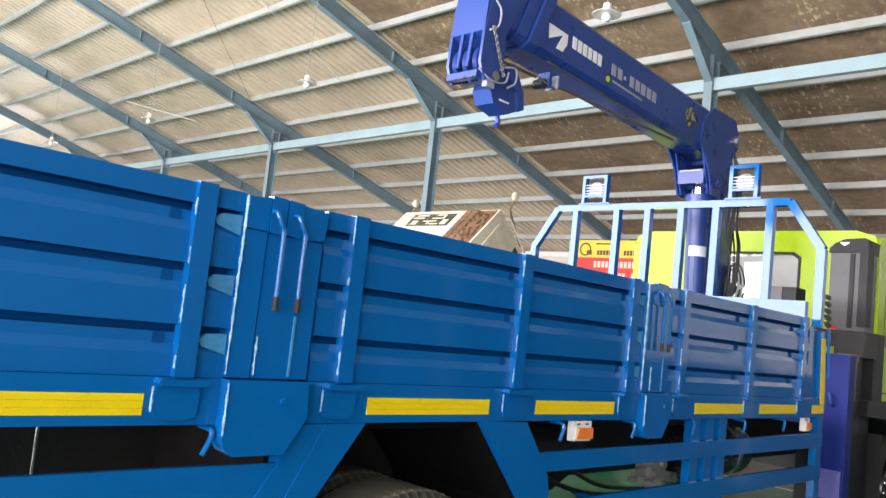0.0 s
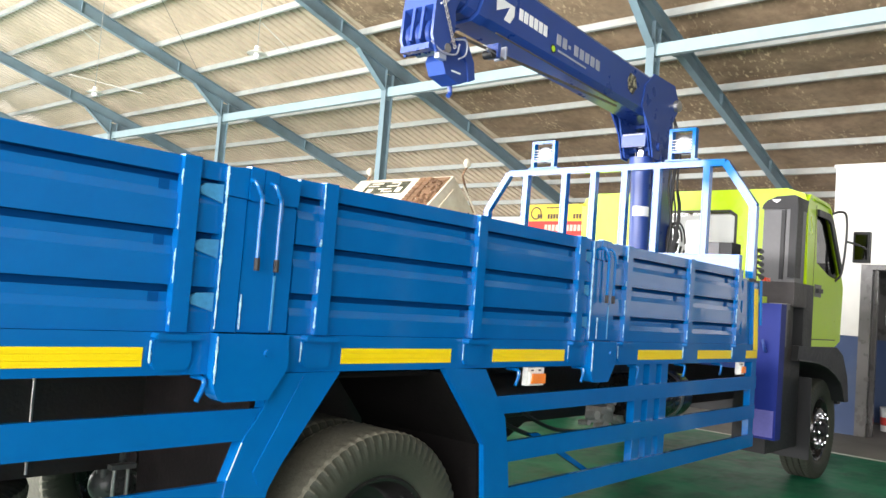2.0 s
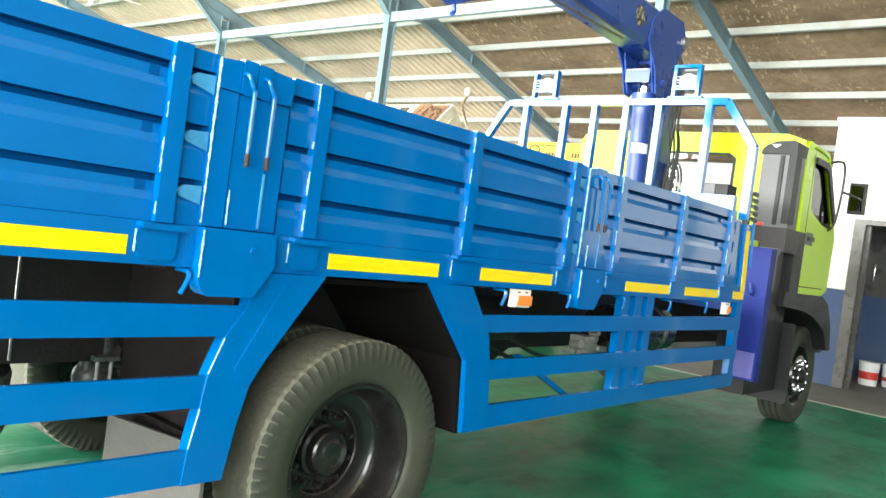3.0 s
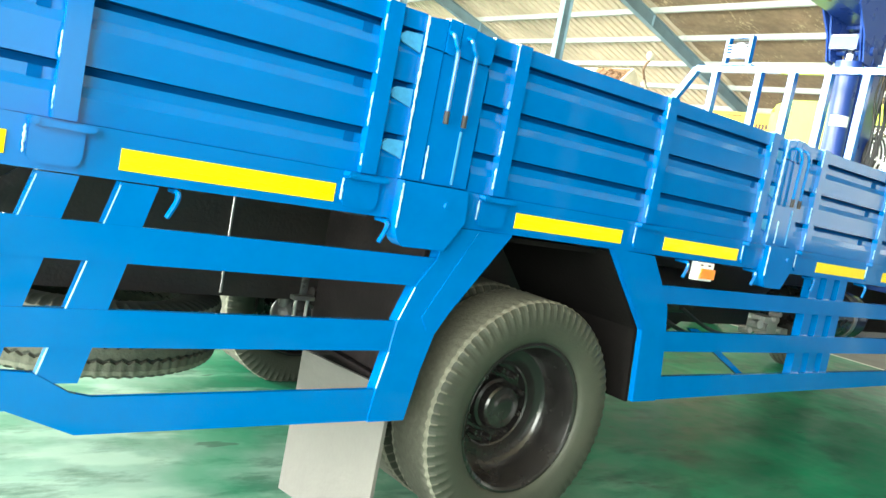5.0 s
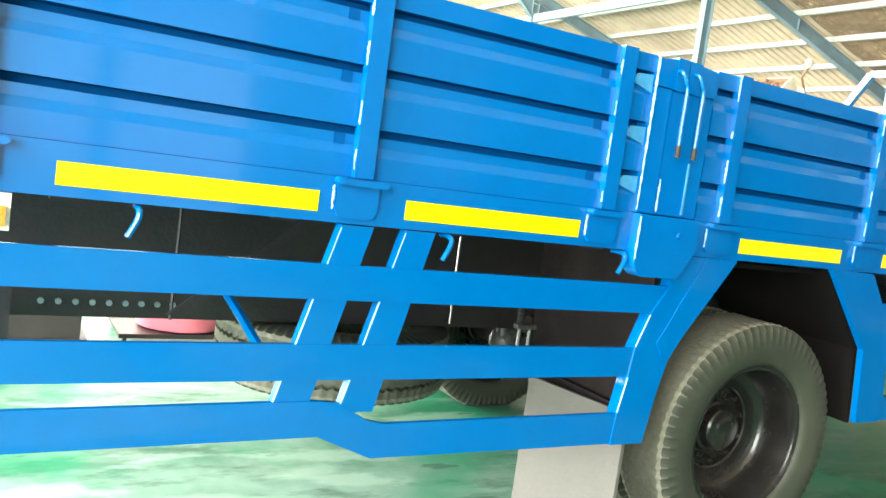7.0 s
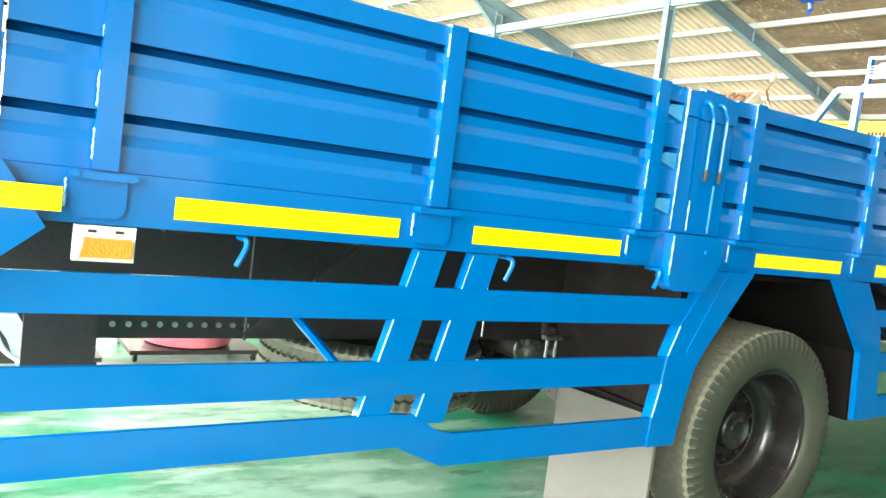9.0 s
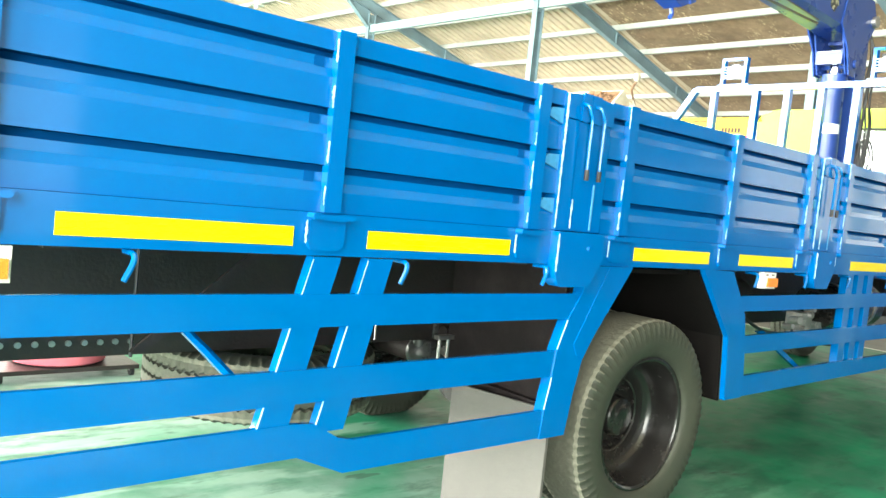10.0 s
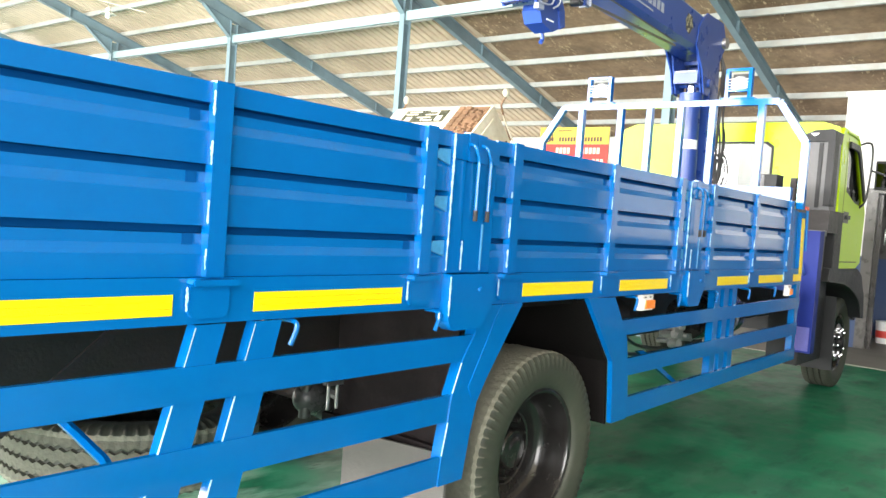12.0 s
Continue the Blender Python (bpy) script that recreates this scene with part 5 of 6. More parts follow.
for y in (CY - 0.145, CY + 0.125):
    part("head_cheek", prism([(3.40, 3.62), (3.54, 3.66), (3.56, 3.30), (3.50, 3.16), (3.40, 3.12), (3.35, 3.22), (3.36, 3.42)], "y", y, y + 0.02, 0.006), NAVY, boom)
for y in (CY - 0.085, CY, CY + 0.085):
    bm = lathe([(0.0, -0.02), (0.095, -0.02), (0.105, -0.016), (0.088, 0.0), (0.105, 0.016), (0.095, 0.02), (0.0, 0.02)], 28)
    bmesh.ops.translate(bm, verts=bm.verts, vec=(3.46, y, 3.25))
    part("sheave", bm, NAVY, boom)
# hook block folded up under the head
hook = part("hook_block", bev(add_prism(bmesh.new(), [(3.54, 3.20), (3.60, 3.25), (3.74, 3.27), (3.80, 3.18), (3.825, 3.05), (3.69, 2.985), (3.55, 3.02), (3.51, 3.10)], "y", CY - 0.10, CY + 0.05), 0.012, 2), NAVY, truck)
part("hook_cheek", bev(add_prism(bmesh.new(), [(3.60, 3.27), (3.70, 3.31), (3.74, 3.26), (3.81, 3.16), (3.83, 3.05), (3.77, 3.02), (3.74, 3.14)], "y", CY - 0.115, CY - 0.10), 0.005, 2), NAVY, hook)
part("load_marking", box(3.60, 3.69, CY - 0.106, CY - 0.101, 3.05, 3.06, 0), WHITE, hook)
part("hook_tip", tube(bent([(3.70, CY, 3.02), (3.72, CY, 2.95), (3.70, CY, 2.92)], 4), 0.016, 10), NAVY, hook)
part("shackle", tube(bent([(3.36, CY - 0.13, 3.18), (3.45, CY - 0.15, 3.13), (3.58, CY - 0.15, 3.15), (3.62, CY - 0.14, 3.23)], 5), 0.0065, 8), SILVER, hook, "pale bent shackle")
part("shackle", tube(bent([(3.58, CY - 0.14, 3.25), (3.66, CY - 0.16, 3.26), (3.68, CY - 0.15, 3.18), (3.62, CY - 0.14, 3.13)], 5), 0.0065, 8), SILVER, hook)
part("pulley_pin", rod((3.50, CY - 0.15, 3.17), (3.50, CY + 0.12, 3.17), 0.03, 14), STEEL, hook)
part("pale_bracket", box(3.43, 3.50, CY - 0.14, CY - 0.10, 3.09, 3.13, 0.004), SILVER, hook)
part("guard_rod", tube(bent([(3.42, CY - 0.16, 3.62), (3.45, CY - 0.18, 3.56), (3.44, CY - 0.18, 3.46), (3.38, CY - 0.17, 3.42)], 4), 0.0065, 8), SILVER, boom)
link_bm = lathe([(0.007, -0.003), (0.013, -0.003), (0.013, 0.003), (0.007, 0.003), (0.007, -0.003)], 10)
LINK = mesh_of("chain_link", link_bm, STEEL)
for k in range(16):
    t = k / 15
    shared("chain_link", LINK, boom, (3.40 + 0.13 * t, CY - 0.18, 3.44 - 0.26 * t), Matrix.Rotation(radians(90 * (k % 2)), 4, "Z"))
part("hoist_rope", rod((3.58, CY - 0.10, 3.30), (5.75, CY - 0.10, zb(5.75) - 0.035), 0.011, 8), ROPE, boom, "taut wire rope under the boom")
part("rope_stay", rod((4.0, CY - 0.13, zb(4.0) - 0.01), (5.7, CY - 0.13, zb(5.7) - 0.02), 0.007, 6), ROPE, boom)
br = part("rope_guide", box(4.0, 4.03, CY - 0.16, CY - 0.06, 3.25, 3.35, 0.004), NAVY, boom)
part("rope_guide_arm", box(4.09, 4.105, CY - 0.16, CY - 0.06, 3.26, 3.35, 0.003), SILVER, br)
part("guide_bar", rod((3.90, CY - 0.14, 3.28), (4.09, CY - 0.14, 3.26), 0.012, 8), STEEL, br)
part("guide_roller", rod((3.97, CY - 0.15, 3.265), (3.97, CY - 0.07, 3.265), 0.03, 18), HOSE, br)

# lettering on the boom's side, as plain shapes
FY = CY - HW - 0.004
LS = 0.065  # the line of writing follows the boom


def on_boom(pts, x0, z0):
    return prism([(x, z + z0 - LS * (x - x0)) for x, z in pts], "y", FY, FY + 0.003, 0)


part("emblem", on_boom([(3.955, 0.06), (4.165, 0.06), (4.165, -0.01), (4.12, -0.075), (4.05, -0.075), (4.11, 0.035), (3.965, -0.04)], 4.05, 3.605), WHITE, boom, "white geometric emblem")
for k in range(6):
    x = 4.225 + 0.062 * k
    part("lettering", on_boom([(x, -0.04), (x + 0.046, -0.04), (x + 0.046, 0.042), (x, 0.042)], 4.4, 3.617), WHITE, boom)
for k in range(8):
    if k != 2:
        x = 4.715 + 0.083 * k
        part("lettering", on_boom([(x, -0.04), (x + 0.058, -0.04), (x + 0.058, 0.042), (x, 0.042)], 5.04, 3.573), SILVER, boom)
part("lettering", on_boom([(4.88, -0.035), (4.91, -0.035), (4.91, -0.008), (4.88, -0.008)], 5.04, 3.59), SILVER, boom)
part("lettering", on_boom([(4.74, -0.008), (5.15, -0.008), (5.15, 0.008), (4.74, 0.008)], 4.9, 3.50), SILVER, boom)
bm = lathe([(0.0, -0.001), (0.033, -0.001), (0.033, 0.002), (0.0, 0.002)], 20)
bmesh.ops.translate(bm, verts=bm.verts, vec=(4.675, FY + 0.001, 3.506))
part("sticker", bm, HOSE, boom)
bm = lathe([(0.0, -0.003), (0.023, -0.003), (0.023, -0.0012), (0.0, -0.0012)], 20)
bmesh.ops.translate(bm, verts=bm.verts, vec=(4.675, FY + 0.001, 3.506))
part("sticker", bm, LIMEDOT, boom, "round green sticker")
part("sticker", on_boom([(5.83, 0.02), (5.87, 0.09), (5.97, 0.085), (6.0, 0.0), (5.93, -0.085), (5.85, -0.06)], 5.79, 3.555), STICKER, boom, "worn black and yellow warning sticker")

# hoses beside the post
rng = random.Random(5)
for k in range(7):
    d = 0.02 * k
    j = [rng.uniform(-0.02, 0.02) for _ in range(8)]
    part("hydraulic_hose", tube(bent([(6.78, CY - 0.14, 3.45), (6.80 + 0.4 * d + j[0], CY - 0.16 - 0.3 * d, 3.2), (6.74 + d * 0.4 + j[1], CY - 0.16 - 0.4 * d + j[5], 2.8), (6.76 + d + j[2], CY - 0.16 - 0.4 * d + j[6], 2.45 + d),
                                      (6.76 + 0.6 * d + j[3], CY - 0.15 - d * 0.4, 2.15), (6.70 + j[4], CY - 0.13, 1.85)], 7), 0.010, 8), HOSE, truck)
for k in range(4):
    r, cx, cz = 0.07 + 0.022 * k, 6.90, 2.32 - 0.02 * k
    part("hose_loop", tube([(cx + r * 0.6 * math.cos(a), CY - 0.12 - 0.02 * k - 0.4 * r * math.cos(a), cz + 1.5 * r * math.sin(a)) for a in [2 * math.pi * j / 24 for j in range(24)]], 0.009, 8), HOSE, truck)
for k in range(5):
    z = 1.99 + 0.055 * k
    lv = part("control_lever", tube(bent([(6.98, 0.34, z - 0.01), (6.86, 0.27, z), (6.74 - 0.01 * k, 0.20, z - 0.025)], 4), 0.010, 6), HOSE, truck)
    part("knob", rod((6.76 - 0.01 * k, 0.212, z - 0.02), (6.70 - 0.01 * k, 0.175, z - 0.035), 0.02, 10), HOSE, lv)
part("lever_post", box(6.95, 7.0, 0.33, 0.38, 1.47, 2.24, 0.006), BLACK, truck)
part("red_tag", box(6.82, 6.92, 0.18, 0.22, 1.935, 1.965, 0.004), REDLENS, truck)
part("lime_bracket", box(6.80, 6.92, 0.20, 0.32, 1.60, 1.80, 0.008), LIME, truck)


# ---- the cab ----
def ring_prism(outer, inner, axis, a0, a1, w=0.01):
    """A panel with one opening: two outlines with as many points each."""
    bm = bmesh.new()
    def at(p, a):
        return {"y": (p[0], a, p[1]), "x": (a, p[0], p[1])}[axis]
    o0, i0 = [bm.verts.new(at(p, a0)) for p in outer], [bm.verts.new(at(p, a0)) for p in inner]
    o1, i1 = [bm.verts.new(at(p, a1)) for p in outer], [bm.verts.new(at(p, a1)) for p in inner]
    for k in range(len(outer)):
        j = (k + 1) % len(outer)
        bm.faces.new((o0[k], o0[j], i0[j], i0[k]))
        bm.faces.new((o1[j], o1[k], i1[k], i1[j]))
        bm.faces.new((o0[j], o0[k], o1[k], o1[j]))
        bm.faces.new((i0[k], i0[j], i1[j], i1[k]))
    return bev(bm, w, 2)


CB, CF, C0, C1 = 7.60, 8.87, 0.10, 2.56
side_o = [(7.70, 1.38), (8.66, 1.38), (8.84, 1.44), (CF, 2.0), (8.36, 2.75), (8.26, 2.805), (7.68, 2.82), (CB, 2.74)]
side_i = [(7.93, 2.19), (8.35, 2.09), (8.70, 2.06), (8.75, 2.12), (8.31, 2.65), (8.24, 2.685), (7.93, 2.69), (7.87, 2.64)]
cab = part("cab", prism([(CB + 0.15, 1.36), (8.8, 1.36), (8.8, 1.45), (CB + 0.15, 1.45)], "y", C0 + 0.05, C1 - 0.05, 0.01), PLASTIC, truck, "lime green truck cab")
for y0, y1 in ((C0, C0 + 0.05), (C1 - 0.05, C1)):
    part("cab_side", ring_prism(side_o, side_i, "y", y0, y1, 0.012), LIME, cab)
    ym = (y0 + y1) / 2
    part("side_window", add_prism(bmesh.new(), side_i, "y", ym - 0.003, ym + 0.003), TINTED, cab)
back_o = [(C0 + 0.05, 1.38), (1.1, 1.38), (1.6, 1.36), (C1 - 0.05, 1.36), (C1 - 0.05, 2.76), (1.6, 2.84), (1.1, 2.84), (C0 + 0.05, 2.76)]
back_i = [(0.79, 2.18), (0.86, 2.15), (1.79, 2.15), (1.86, 2.18), (1.86, 2.60), (1.79, 2.65), (0.86, 2.65), (0.79, 2.60)]
part("cab_back", ring_prism(back_o, back_i, "x", CB, CB + 0.05, 0.012), LIME, cab)
part("window_seal", ring_prism([(y + (0.025 if y > 1.33 else -0.025), z + (0.02 if z > 2.3 else -0.02)) for y, z in back_i], back_i, "x", CB - 0.008, CB - 0.001, 0.003), PLASTIC, cab)
part("back_window", add_prism(bmesh.new(), back_i, "x", CB + 0.02, CB + 0.026), GLASS, cab)
# roof with a soft crown
bm = bmesh.new()
add_prism(bm, [(C0 + 0.02, 2.76), (C1 - 0.02, 2.76), (C1 - 0.04, 2.82), (C1 - 0.2, 2.875), (C0 + 0.2, 2.875), (C0 + 0.04, 2.82)], "x", CB + 0.01, 8.30)
part("roof", bev(bm, 0.03, 3), LIME, cab)
part("front_panel", prism([(8.85, 1.39), (8.92, 1.39), (8.94, 1.93), (8.86, 2.0)], "y", C0 + 0.05, C1 - 0.05, 0.02), LIME, cab)
for y0, y1 in ((C0 + 0.05, C0 + 0.11), (C1 - 0.11, C1 - 0.05)):
    part("windscreen_post", prism([(8.81, 2.0), (8.87, 2.0), (8.36, 2.76), (8.30, 2.76)], "y", y0, y1, 0.008), LIME, cab)
part("windscreen", prism([(8.835, 2.0), (8.842, 2.0), (8.335, 2.76), (8.328, 2.76)], "y", C0 + 0.11, C1 - 0.11, 0), GLASS, cab)
for y in (0.8, 1.9):
    part("seat", bev(add_prism(bmesh.new(), [(7.9, 1.57), (8.4, 1.57), (8.4, 1.77), (8.02, 1.74), (7.85, 2.2), (7.77, 2.2), (7.8, 1.62)], "y", y - 0.24, y + 0.24), 0.04, 2), SEAT, cab)
part("dashboard", box(8.45, 8.80, C0 + 0.06, C1 - 0.06, 1.6, 1.95, 0.03), PLASTIC, cab)
# door lines, handle, trim
part("door_gap", box(7.845, 7.853, C0 - 0.002, C0 + 0.01, 1.42, 2.74, 0), PLASTIC, cab)
part("door_gap", box(7.855, 8.66, C0 - 0.002, C0 + 0.01, 1.445, 1.455, 0), PLASTIC, cab)
dh = part("door_handle", box(7.93, 8.08, C0 - 0.03, C0 - 0.001, 1.90, 1.94, 0.008), PLASTIC, cab)
part("handle_recess", box(7.90, 8.11, C0 - 0.004, C0, 1.86, 1.98, 0.002), GREYPLASTIC, dh)
part("turn_lamp", box(8.72, 8.83, C0 - 0.015, C0, 1.24, 1.31, 0.006), AMBER, cab)
part("rain_gutter", tube([(7.75, C0 - 0.004, 2.78), (8.0, C0 - 0.006, 2.78), (8.25, C0 - 0.004, 2.765), (8.45, C0 - 0.004, 2.57), (8.78, C0 - 0.004, 2.15)], 0.012, 8), LIME, cab)
part("window_shade", prism([(7.86, 2.70), (8.24, 2.70), (8.34, 2.65), (8.74, 2.17), (8.68, 2.13), (8.28, 2.60), (8.20, 2.635), (7.87, 2.64)], "y", C0 - 0.025, C0 - 0.003, 0.004), PLASTIC, cab, "dark window rain visor")
# black sheets drawn as the shade at the rear corner under the intake
part("corner_trim", box(7.59, 7.842, C0 - 0.014, C0 - 0.002, 1.37, 1.96, 0.003), PLASTIC, cab)
part("corner_trim", box(7.572, 7.597, C0 - 0.012, 0.56, 1.36, 1.955, 0.003), PLASTIC, cab)
# air intake at the rear corner
intake = part("air_intake", box(7.30, 7.56, 0.10, 0.40, 1.96, 2.63, 0.025), GREYPLASTIC, truck, "grey air intake duct behind the cab")
part("duct_rib", box(7.285, 7.32, 0.20, 0.235, 1.98, 2.62, 0.006), PLASTIC, intake)
part("duct_rib", box(7.26, 7.42, 0.085, 0.15, 2.0, 2.68, 0.018), PLASTIC, intake)
part("duct_head", prism([(0.10, 2.63), (0.41, 2.63), (0.40, 2.67), (0.36, 2.71), (0.28, 2.745), (0.12, 2.755), (0.09, 2.74)], "x", 7.27, 7.58, 0.015), PLASTIC, intake)
part("emblem", prism([(0.25, 2.705), (0.28, 2.685), (0.31, 2.705), (0.32, 2.715), (0.24, 2.715)], "x", 7.262, 7.272, 0), STEEL, intake)
part("duct_base", box(7.22, 7.58, 0.07, 0.44, 1.74, 1.955, 0.02), BLACK, intake)
part("duct_trunk", box(7.2, 7.45, 0.14, 0.48, 1.1, 1.74, 0.03), BLACK, intake)
# fender, flap, step
part("fender", prism([(7.47, 1.385), (8.70, 1.375), (8.92, 1.29), (9.12, 1.06), (9.20, 0.80), (9.06, 0.80), (8.97, 0.90), (8.84, 1.01), (8.62, 1.10), (8.36, 1.17), (8.06, 1.215), (7.44, 1.25)], "y", C0 - 0.02, C0 + 0.5, 0.012), PLASTIC, truck, "black plastic front fender")
part("fender_lip", tube([(7.46, C0 - 0.022, 1.256), (8.06, C0 - 0.022, 1.222), (8.36, C0 - 0.022, 1.177), (8.62, C0 - 0.022, 1.107), (8.84, C0 - 0.022, 1.017), (8.97, C0 - 0.022, 0.905)], 0.009, 6), HOSE, truck)
part("side_cover", box(7.06, 7.9, 0.20, 0.50, 0.42, 1.30, 0.03), PLASTIC, truck)
part("front_flap", prism([(7.95, 0.30), (7.965, 0.30), (7.93, 1.08), (7.915, 1.08)], "y", 0.09, 0.52, 0.004), PLASTIC, truck)
part("step", box(9.24, 9.36, 0.2, 0.4, 0.75, 0.80, 0.01), PLASTIC, truck)
part("bumper", box(9.05, 9.4, 0.75, 1.9, 0.5, 0.95, 0.04), PLASTIC, truck)
part("engine", box(7.7, 8.9, 0.95, 1.75, 0.75, 1.34, 0.05), BLACK, truck)
# mirror on its arm
mir = part("mirror", box(9.06, 9.14, -0.09, 0.07, 2.29, 2.62, 0.03), PLASTIC, truck, "large door mirror on a tubular arm")
part("mirror_glass", box(9.052, 9.058, -0.07, 0.05, 2.32, 2.59, 0), SLATE, mir)
part("mirror_arm", tube(bent([(8.36, C0, 2.72), (8.50, 0.06, 2.76), (8.60, 0.03, 2.73), (8.64, 0.03, 2.5), (8.60, 0.05, 2.15), (8.56, C0, 2.05)], 6), 0.012, 8), HOSE, mir)

part("mirror_arm", tube(bent([(8.635, 0.03, 2.47), (8.85, 0.01, 2.47), (9.08, 0.0, 2.47)], 4), 0.012, 8), HOSE, mir)

# ---- a small lorry with its cab tipped forward ----
lorry = thing("tipped_cab_lorry", (8.2, 5.1, 0), "cream light lorry with its dirty cab tipped forward", "lorry")
F, G, H = Vector((7.27, 3.10)), Vector((6.30, 2.12)), Vector((8.22, 2.18))
cabm = part("tipped_cab", bev(add_prism(bmesh.new(), [tuple(F), (6.62, 2.46), tuple(G), (7.0, 1.3), (8.0, 1.35), tuple(H), (7.92, 2.48)], "y", 4.25, 5.95), 0.05, 3), CREAM, lorry)
down = (G - F).normalized()
out = Vector((-down.y, down.x)) * -1 if (-down.y) > 0 else Vector((-down.y, down.x))
if out.y < 0:
    out = -out


def on_slope(s0, s1, y0, y1, h0, h1):
    """A plate on the cab's slope: s down the slope, h off it."""
    bm = bmesh.new()
    vs = []
    for h in (h0, h1):
        for s, y in ((s0, y0), (s1, y0), (s1, y1), (s0, y1)):
            p = F + down * s + out * h
            vs.append(bm.verts.new((p.x, y, p.y)))
    for f in ((0, 1, 2, 3), (7, 6, 5, 4), (0, 4, 5, 1), (1, 5, 6, 2), (2, 6, 7, 3), (3, 7, 4, 0)):
        bm.faces.new([vs[i] for i in f])
    return bm


part("side_strip", on_slope(0.03, 1.2, 4.28, 4.56, -0.02, 0.012), RUST, cabm, "dark rusty strip")
rng = random.Random(8)
for k in range(46):
    s, y = rng.uniform(0.04, 1.0), rng.uniform(4.30, 4.56)
    p = F + down * s + out * 0.012
    bm = bmesh.new()
    bmesh.ops.create_icosphere(bm, subdivisions=2, radius=rng.uniform(0.015, 0.045), matrix=Matrix.Translation((p.x, y, p.y)) @ Matrix.Diagonal((1.4, 0.8, 0.7, 1)))
    part("grime_lump", bm, RUST, cabm)
for k in range(9):
    for j in range(2):
        s = 0.04 + 0.085 * k
        part("mesh_block", bev(on_slope(s, s + 0.065, 4.57 + 0.11 * j, 4.66 + 0.11 * j, -0.01, 0.03), 0.01, 1), RUST, cabm)
part("screen", on_slope(0.07, 0.33, 4.92, 5.70, -0.01, 0.008), OLIVE, cabm, "dark windscreen band with pale stickers")
part("screen_seal", on_slope(0.05, 0.35, 4.89, 5.73, -0.012, 0.004), CREAM, cabm)
for s0, s1, y0, y1 in ((0.10, 0.12, 5.40, 5.62), (0.15, 0.17, 5.45, 5.66), (0.22, 0.30, 5.52, 5.62), (0.09, 0.18, 5.08, 5.11), (0.09, 0.11, 5.08, 5.25), (0.16, 0.18, 5.12, 5.30), (0.22, 0.24, 5.18, 5.42), (0.22, 0.30, 5.30, 5.33),
                       (0.20, 0.30, 4.98, 5.08), (0.28, 0.30, 5.12, 5.28)):
    part("sticker", on_slope(s0, s1, y0, y1, 0.009, 0.012), CREAM, cabm)
bm = bmesh.new()
p = F + down * 0.62 + out * 0.02
bmesh.ops.create_uvsphere(bm, u_segments=16, v_segments=10, radius=0.07, matrix=Matrix.Translation((p.x, 5.35, p.y)))
part("lamp_unit", bm, RUST, cabm)
# door of the near end
part("door_panel", bev(add_prism(bmesh.new(), [(7.27, 2.93), (6.88, 2.52), (7.02, 2.36), (7.32, 2.68), (7.40, 2.78)], "y", 4.235, 4.252), 0.006, 2), CREAM, cabm)
part("door_panel", bev(add_prism(bmesh.new(), [(7.42, 2.80), (7.06, 2.40), (7.2, 2.2), (7.62, 2.58)], "y", 4.238, 4.252), 0.006, 2), CREAM, cabm)
part("door_window", prism([(7.60, 2.68), (7.34, 2.42), (7.52, 2.22), (7.82, 2.42)], "y", 4.236, 4.252, 0), HOSE, cabm, "dark open door window")
for y, x, z in ((4.22, 7.48, 3.30), (5.85, 7.34, 3.23)):
    bm = bmesh.new()
    bmesh.ops.create_uvsphere(bm, u_segments=18, v_segments=12, radius=0.06, matrix=Matrix.Translation((x, y, z)) @ Matrix.Diagonal((1, 0.6, 1, 1)))
    m = part("round_mirror", bm, CREAM, cabm, "round cream mirror back")
    part("mirror_stalk", tube(bent([(x, y, z - 0.05), (x - 0.02, y + 0.04, z - 0.14), (x + 0.02, y + 0.06, z - 0.22), (x + 0.25, y + 0.05, z - 0.6)], 4), 0.014, 8), RUST, m)
part("stay_rod", rod((7.45, 4.23, 3.0), (7.86, 4.2, 2.5), 0.012, 8), CREAM, cabm)
for y in (4.65, 5.45):
    part("frame_rail", box(7.2, 11.0, y, y + 0.08, 0.62, 0.82, 0.004), BLACK, lorry)
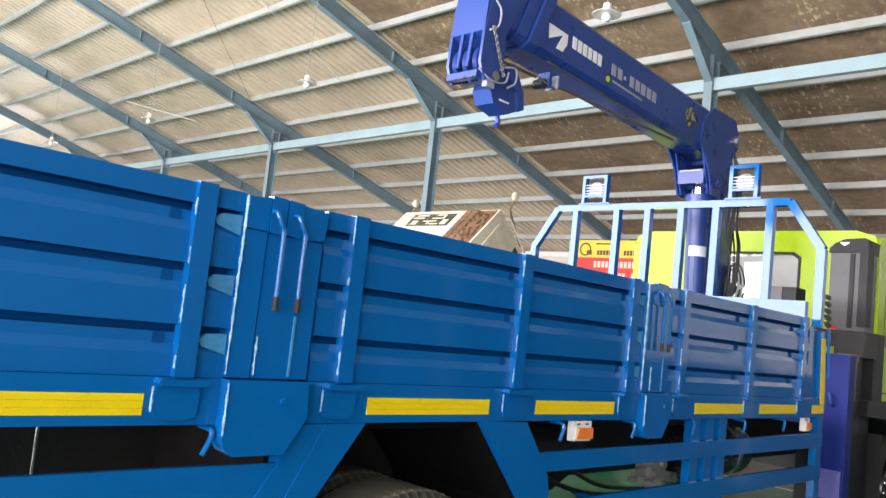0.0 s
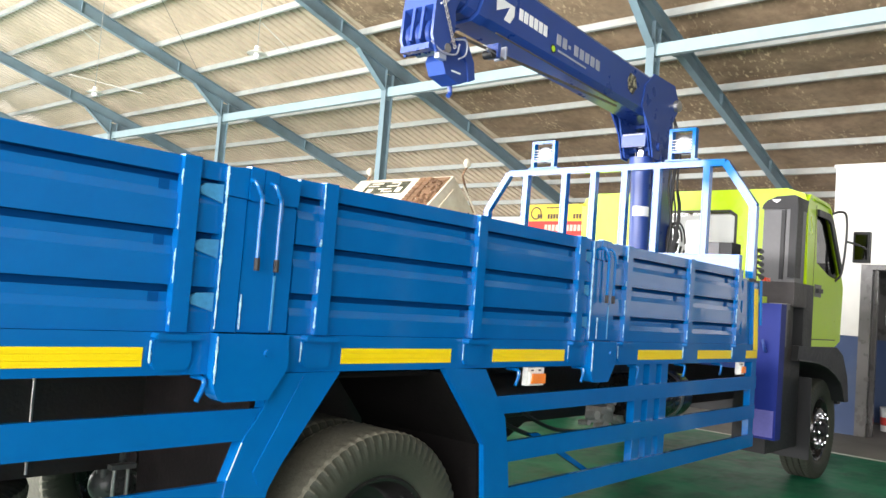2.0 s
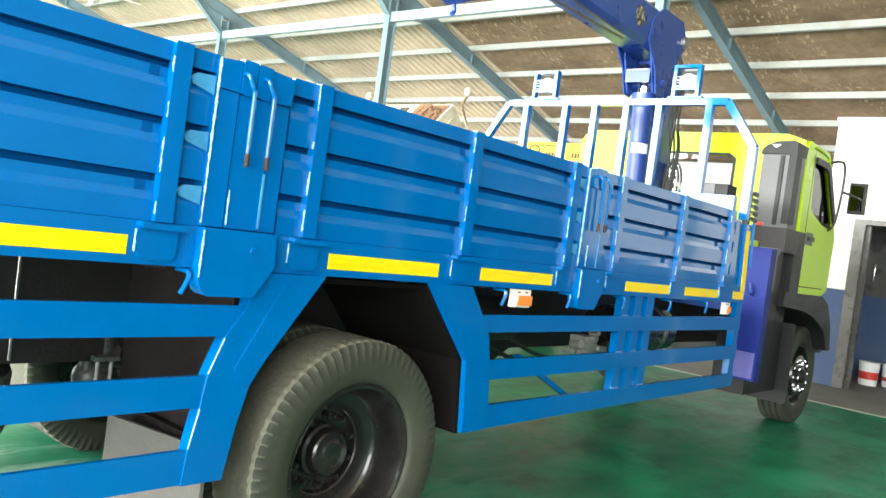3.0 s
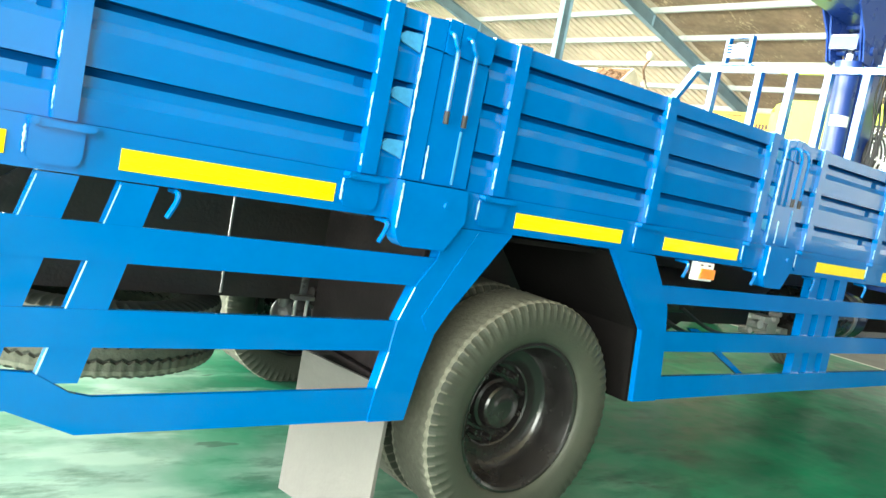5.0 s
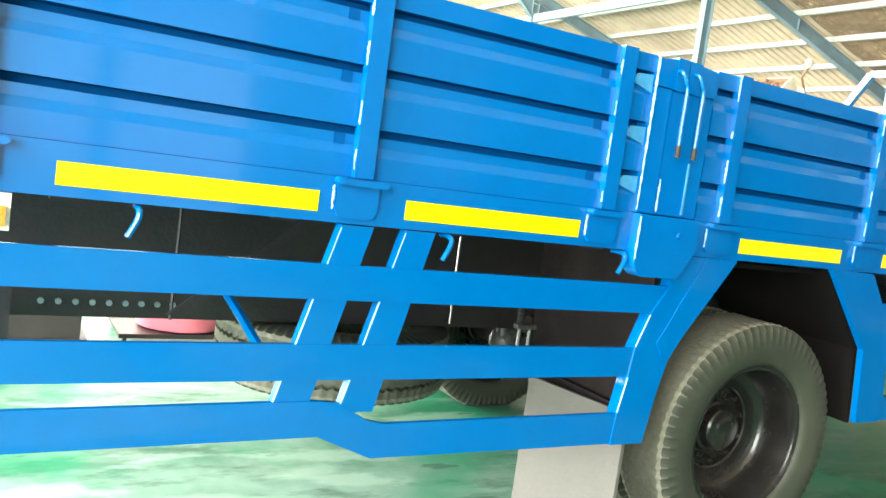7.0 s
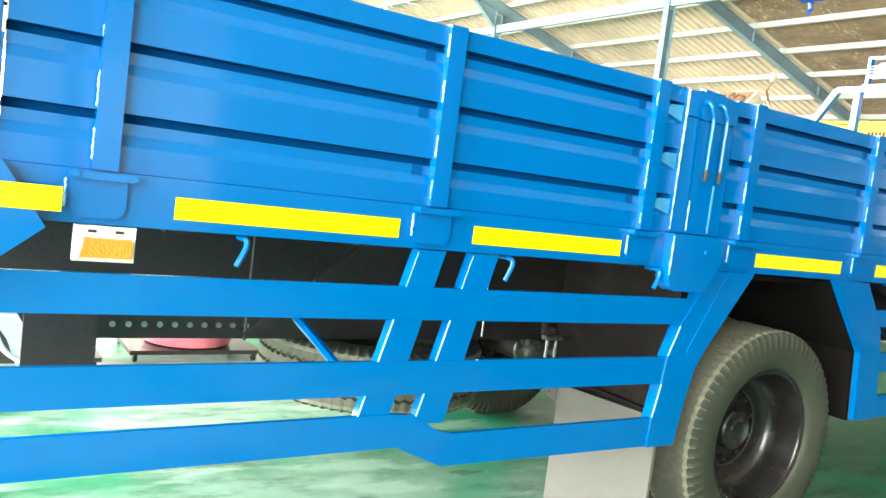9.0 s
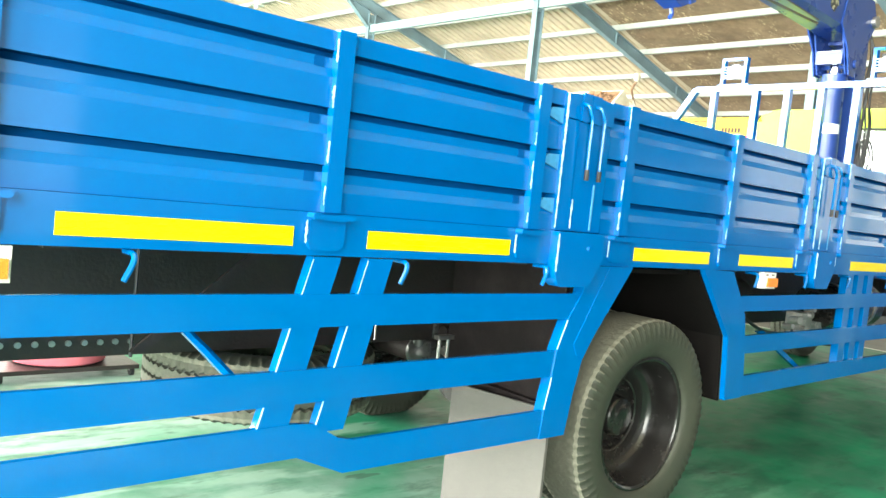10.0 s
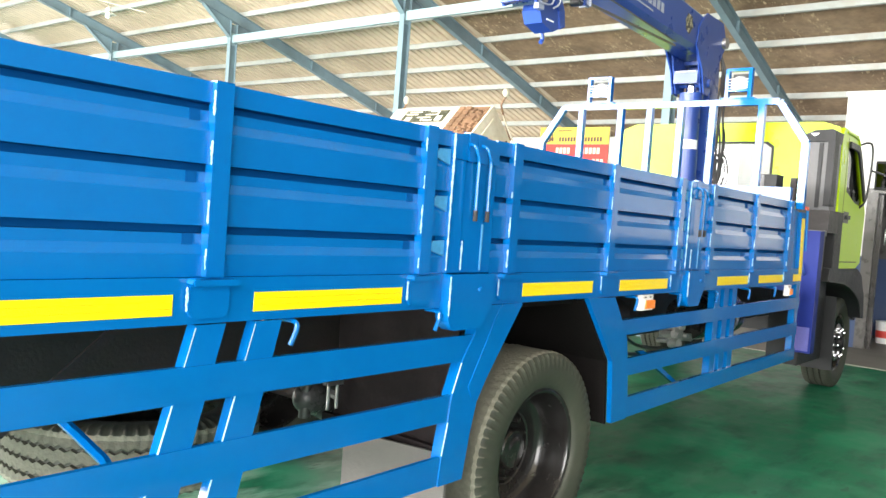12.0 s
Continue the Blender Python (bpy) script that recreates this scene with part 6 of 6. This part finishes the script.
part("cab_support", box(7.3, 7.9, 4.65, 5.53, 0.82, 1.36, 0.01), BLACK, lorry)
for x in (7.6, 10.2):
    for y in (4.42, 5.80):
        w = shared("wheel", TYRE, lorry, (x, y, 0.40), Matrix.Diagonal((0.78, 0.75, 0.78, 1)))
        ORIGIN[w.name] = Vector((0, 0, 0))
        shared("rim", REAR_RIM, w, (0, 0, 0))

# ---- small things on the floor behind the truck ----
def dolly(x, y, w, d, label, z=0.11):
    ob = thing("dolly", (x, y, 0), label, "dolly", "floor dollies")
    part("frame_plate", box(x - w / 2, x + w / 2, y - d / 2, y + d / 2, z - 0.03, z, 0.006), BLACK, ob)
    for dx in (-w / 2 + 0.04, w / 2 - 0.04):
        for dy in (-d / 2 + 0.04, d / 2 - 0.04):
            part("caster", rod((x + dx - 0.012, y + dy, 0.036), (x + dx + 0.012, y + dy, 0.036), 0.036, 16), HOSE, ob)
            part("caster_fork", box(x + dx - 0.018, x + dx + 0.018, y + dy - 0.006, y + dy + 0.006, 0.036, z - 0.03, 0.002), STEEL, ob)
    return ob


dolly(0.52, 3.75, 0.92, 0.62, "dark steel dolly on casters under a pink tub", 0.085)
tub = thing("pink_tub", (0.52, 3.75, 0.085), "pink plastic tub standing on a dolly", "tub")
bm = lathe([(0.0, 0.086), (0.28, 0.086), (0.31, 0.10), (0.37, 0.34), (0.395, 0.345), (0.395, 0.36), (0.36, 0.36), (0.30, 0.115), (0.0, 0.10)], 48)
bmesh.ops.rotate(bm, verts=bm.verts, cent=(0, 0, 0), matrix=Matrix.Rotation(radians(90), 3, "X"))
bmesh.ops.translate(bm, verts=bm.verts, vec=(0.52, 3.75, 0))
part("body", bm, PINK, tub)
dolly(-0.52, 3.45, 0.72, 0.5, "low dark steel dolly on casters", 0.10)
crate = thing("black_crate", (-0.52, 3.45, 0.10), "low black steel box standing on a dolly", "crate")
part("body", box(-0.86, -0.20, 3.22, 3.68, 0.101, 0.40, 0.02), BLACK, crate)
part("lid", box(-0.875, -0.185, 3.205, 3.695, 0.401, 0.43, 0.01), BLACK, crate)
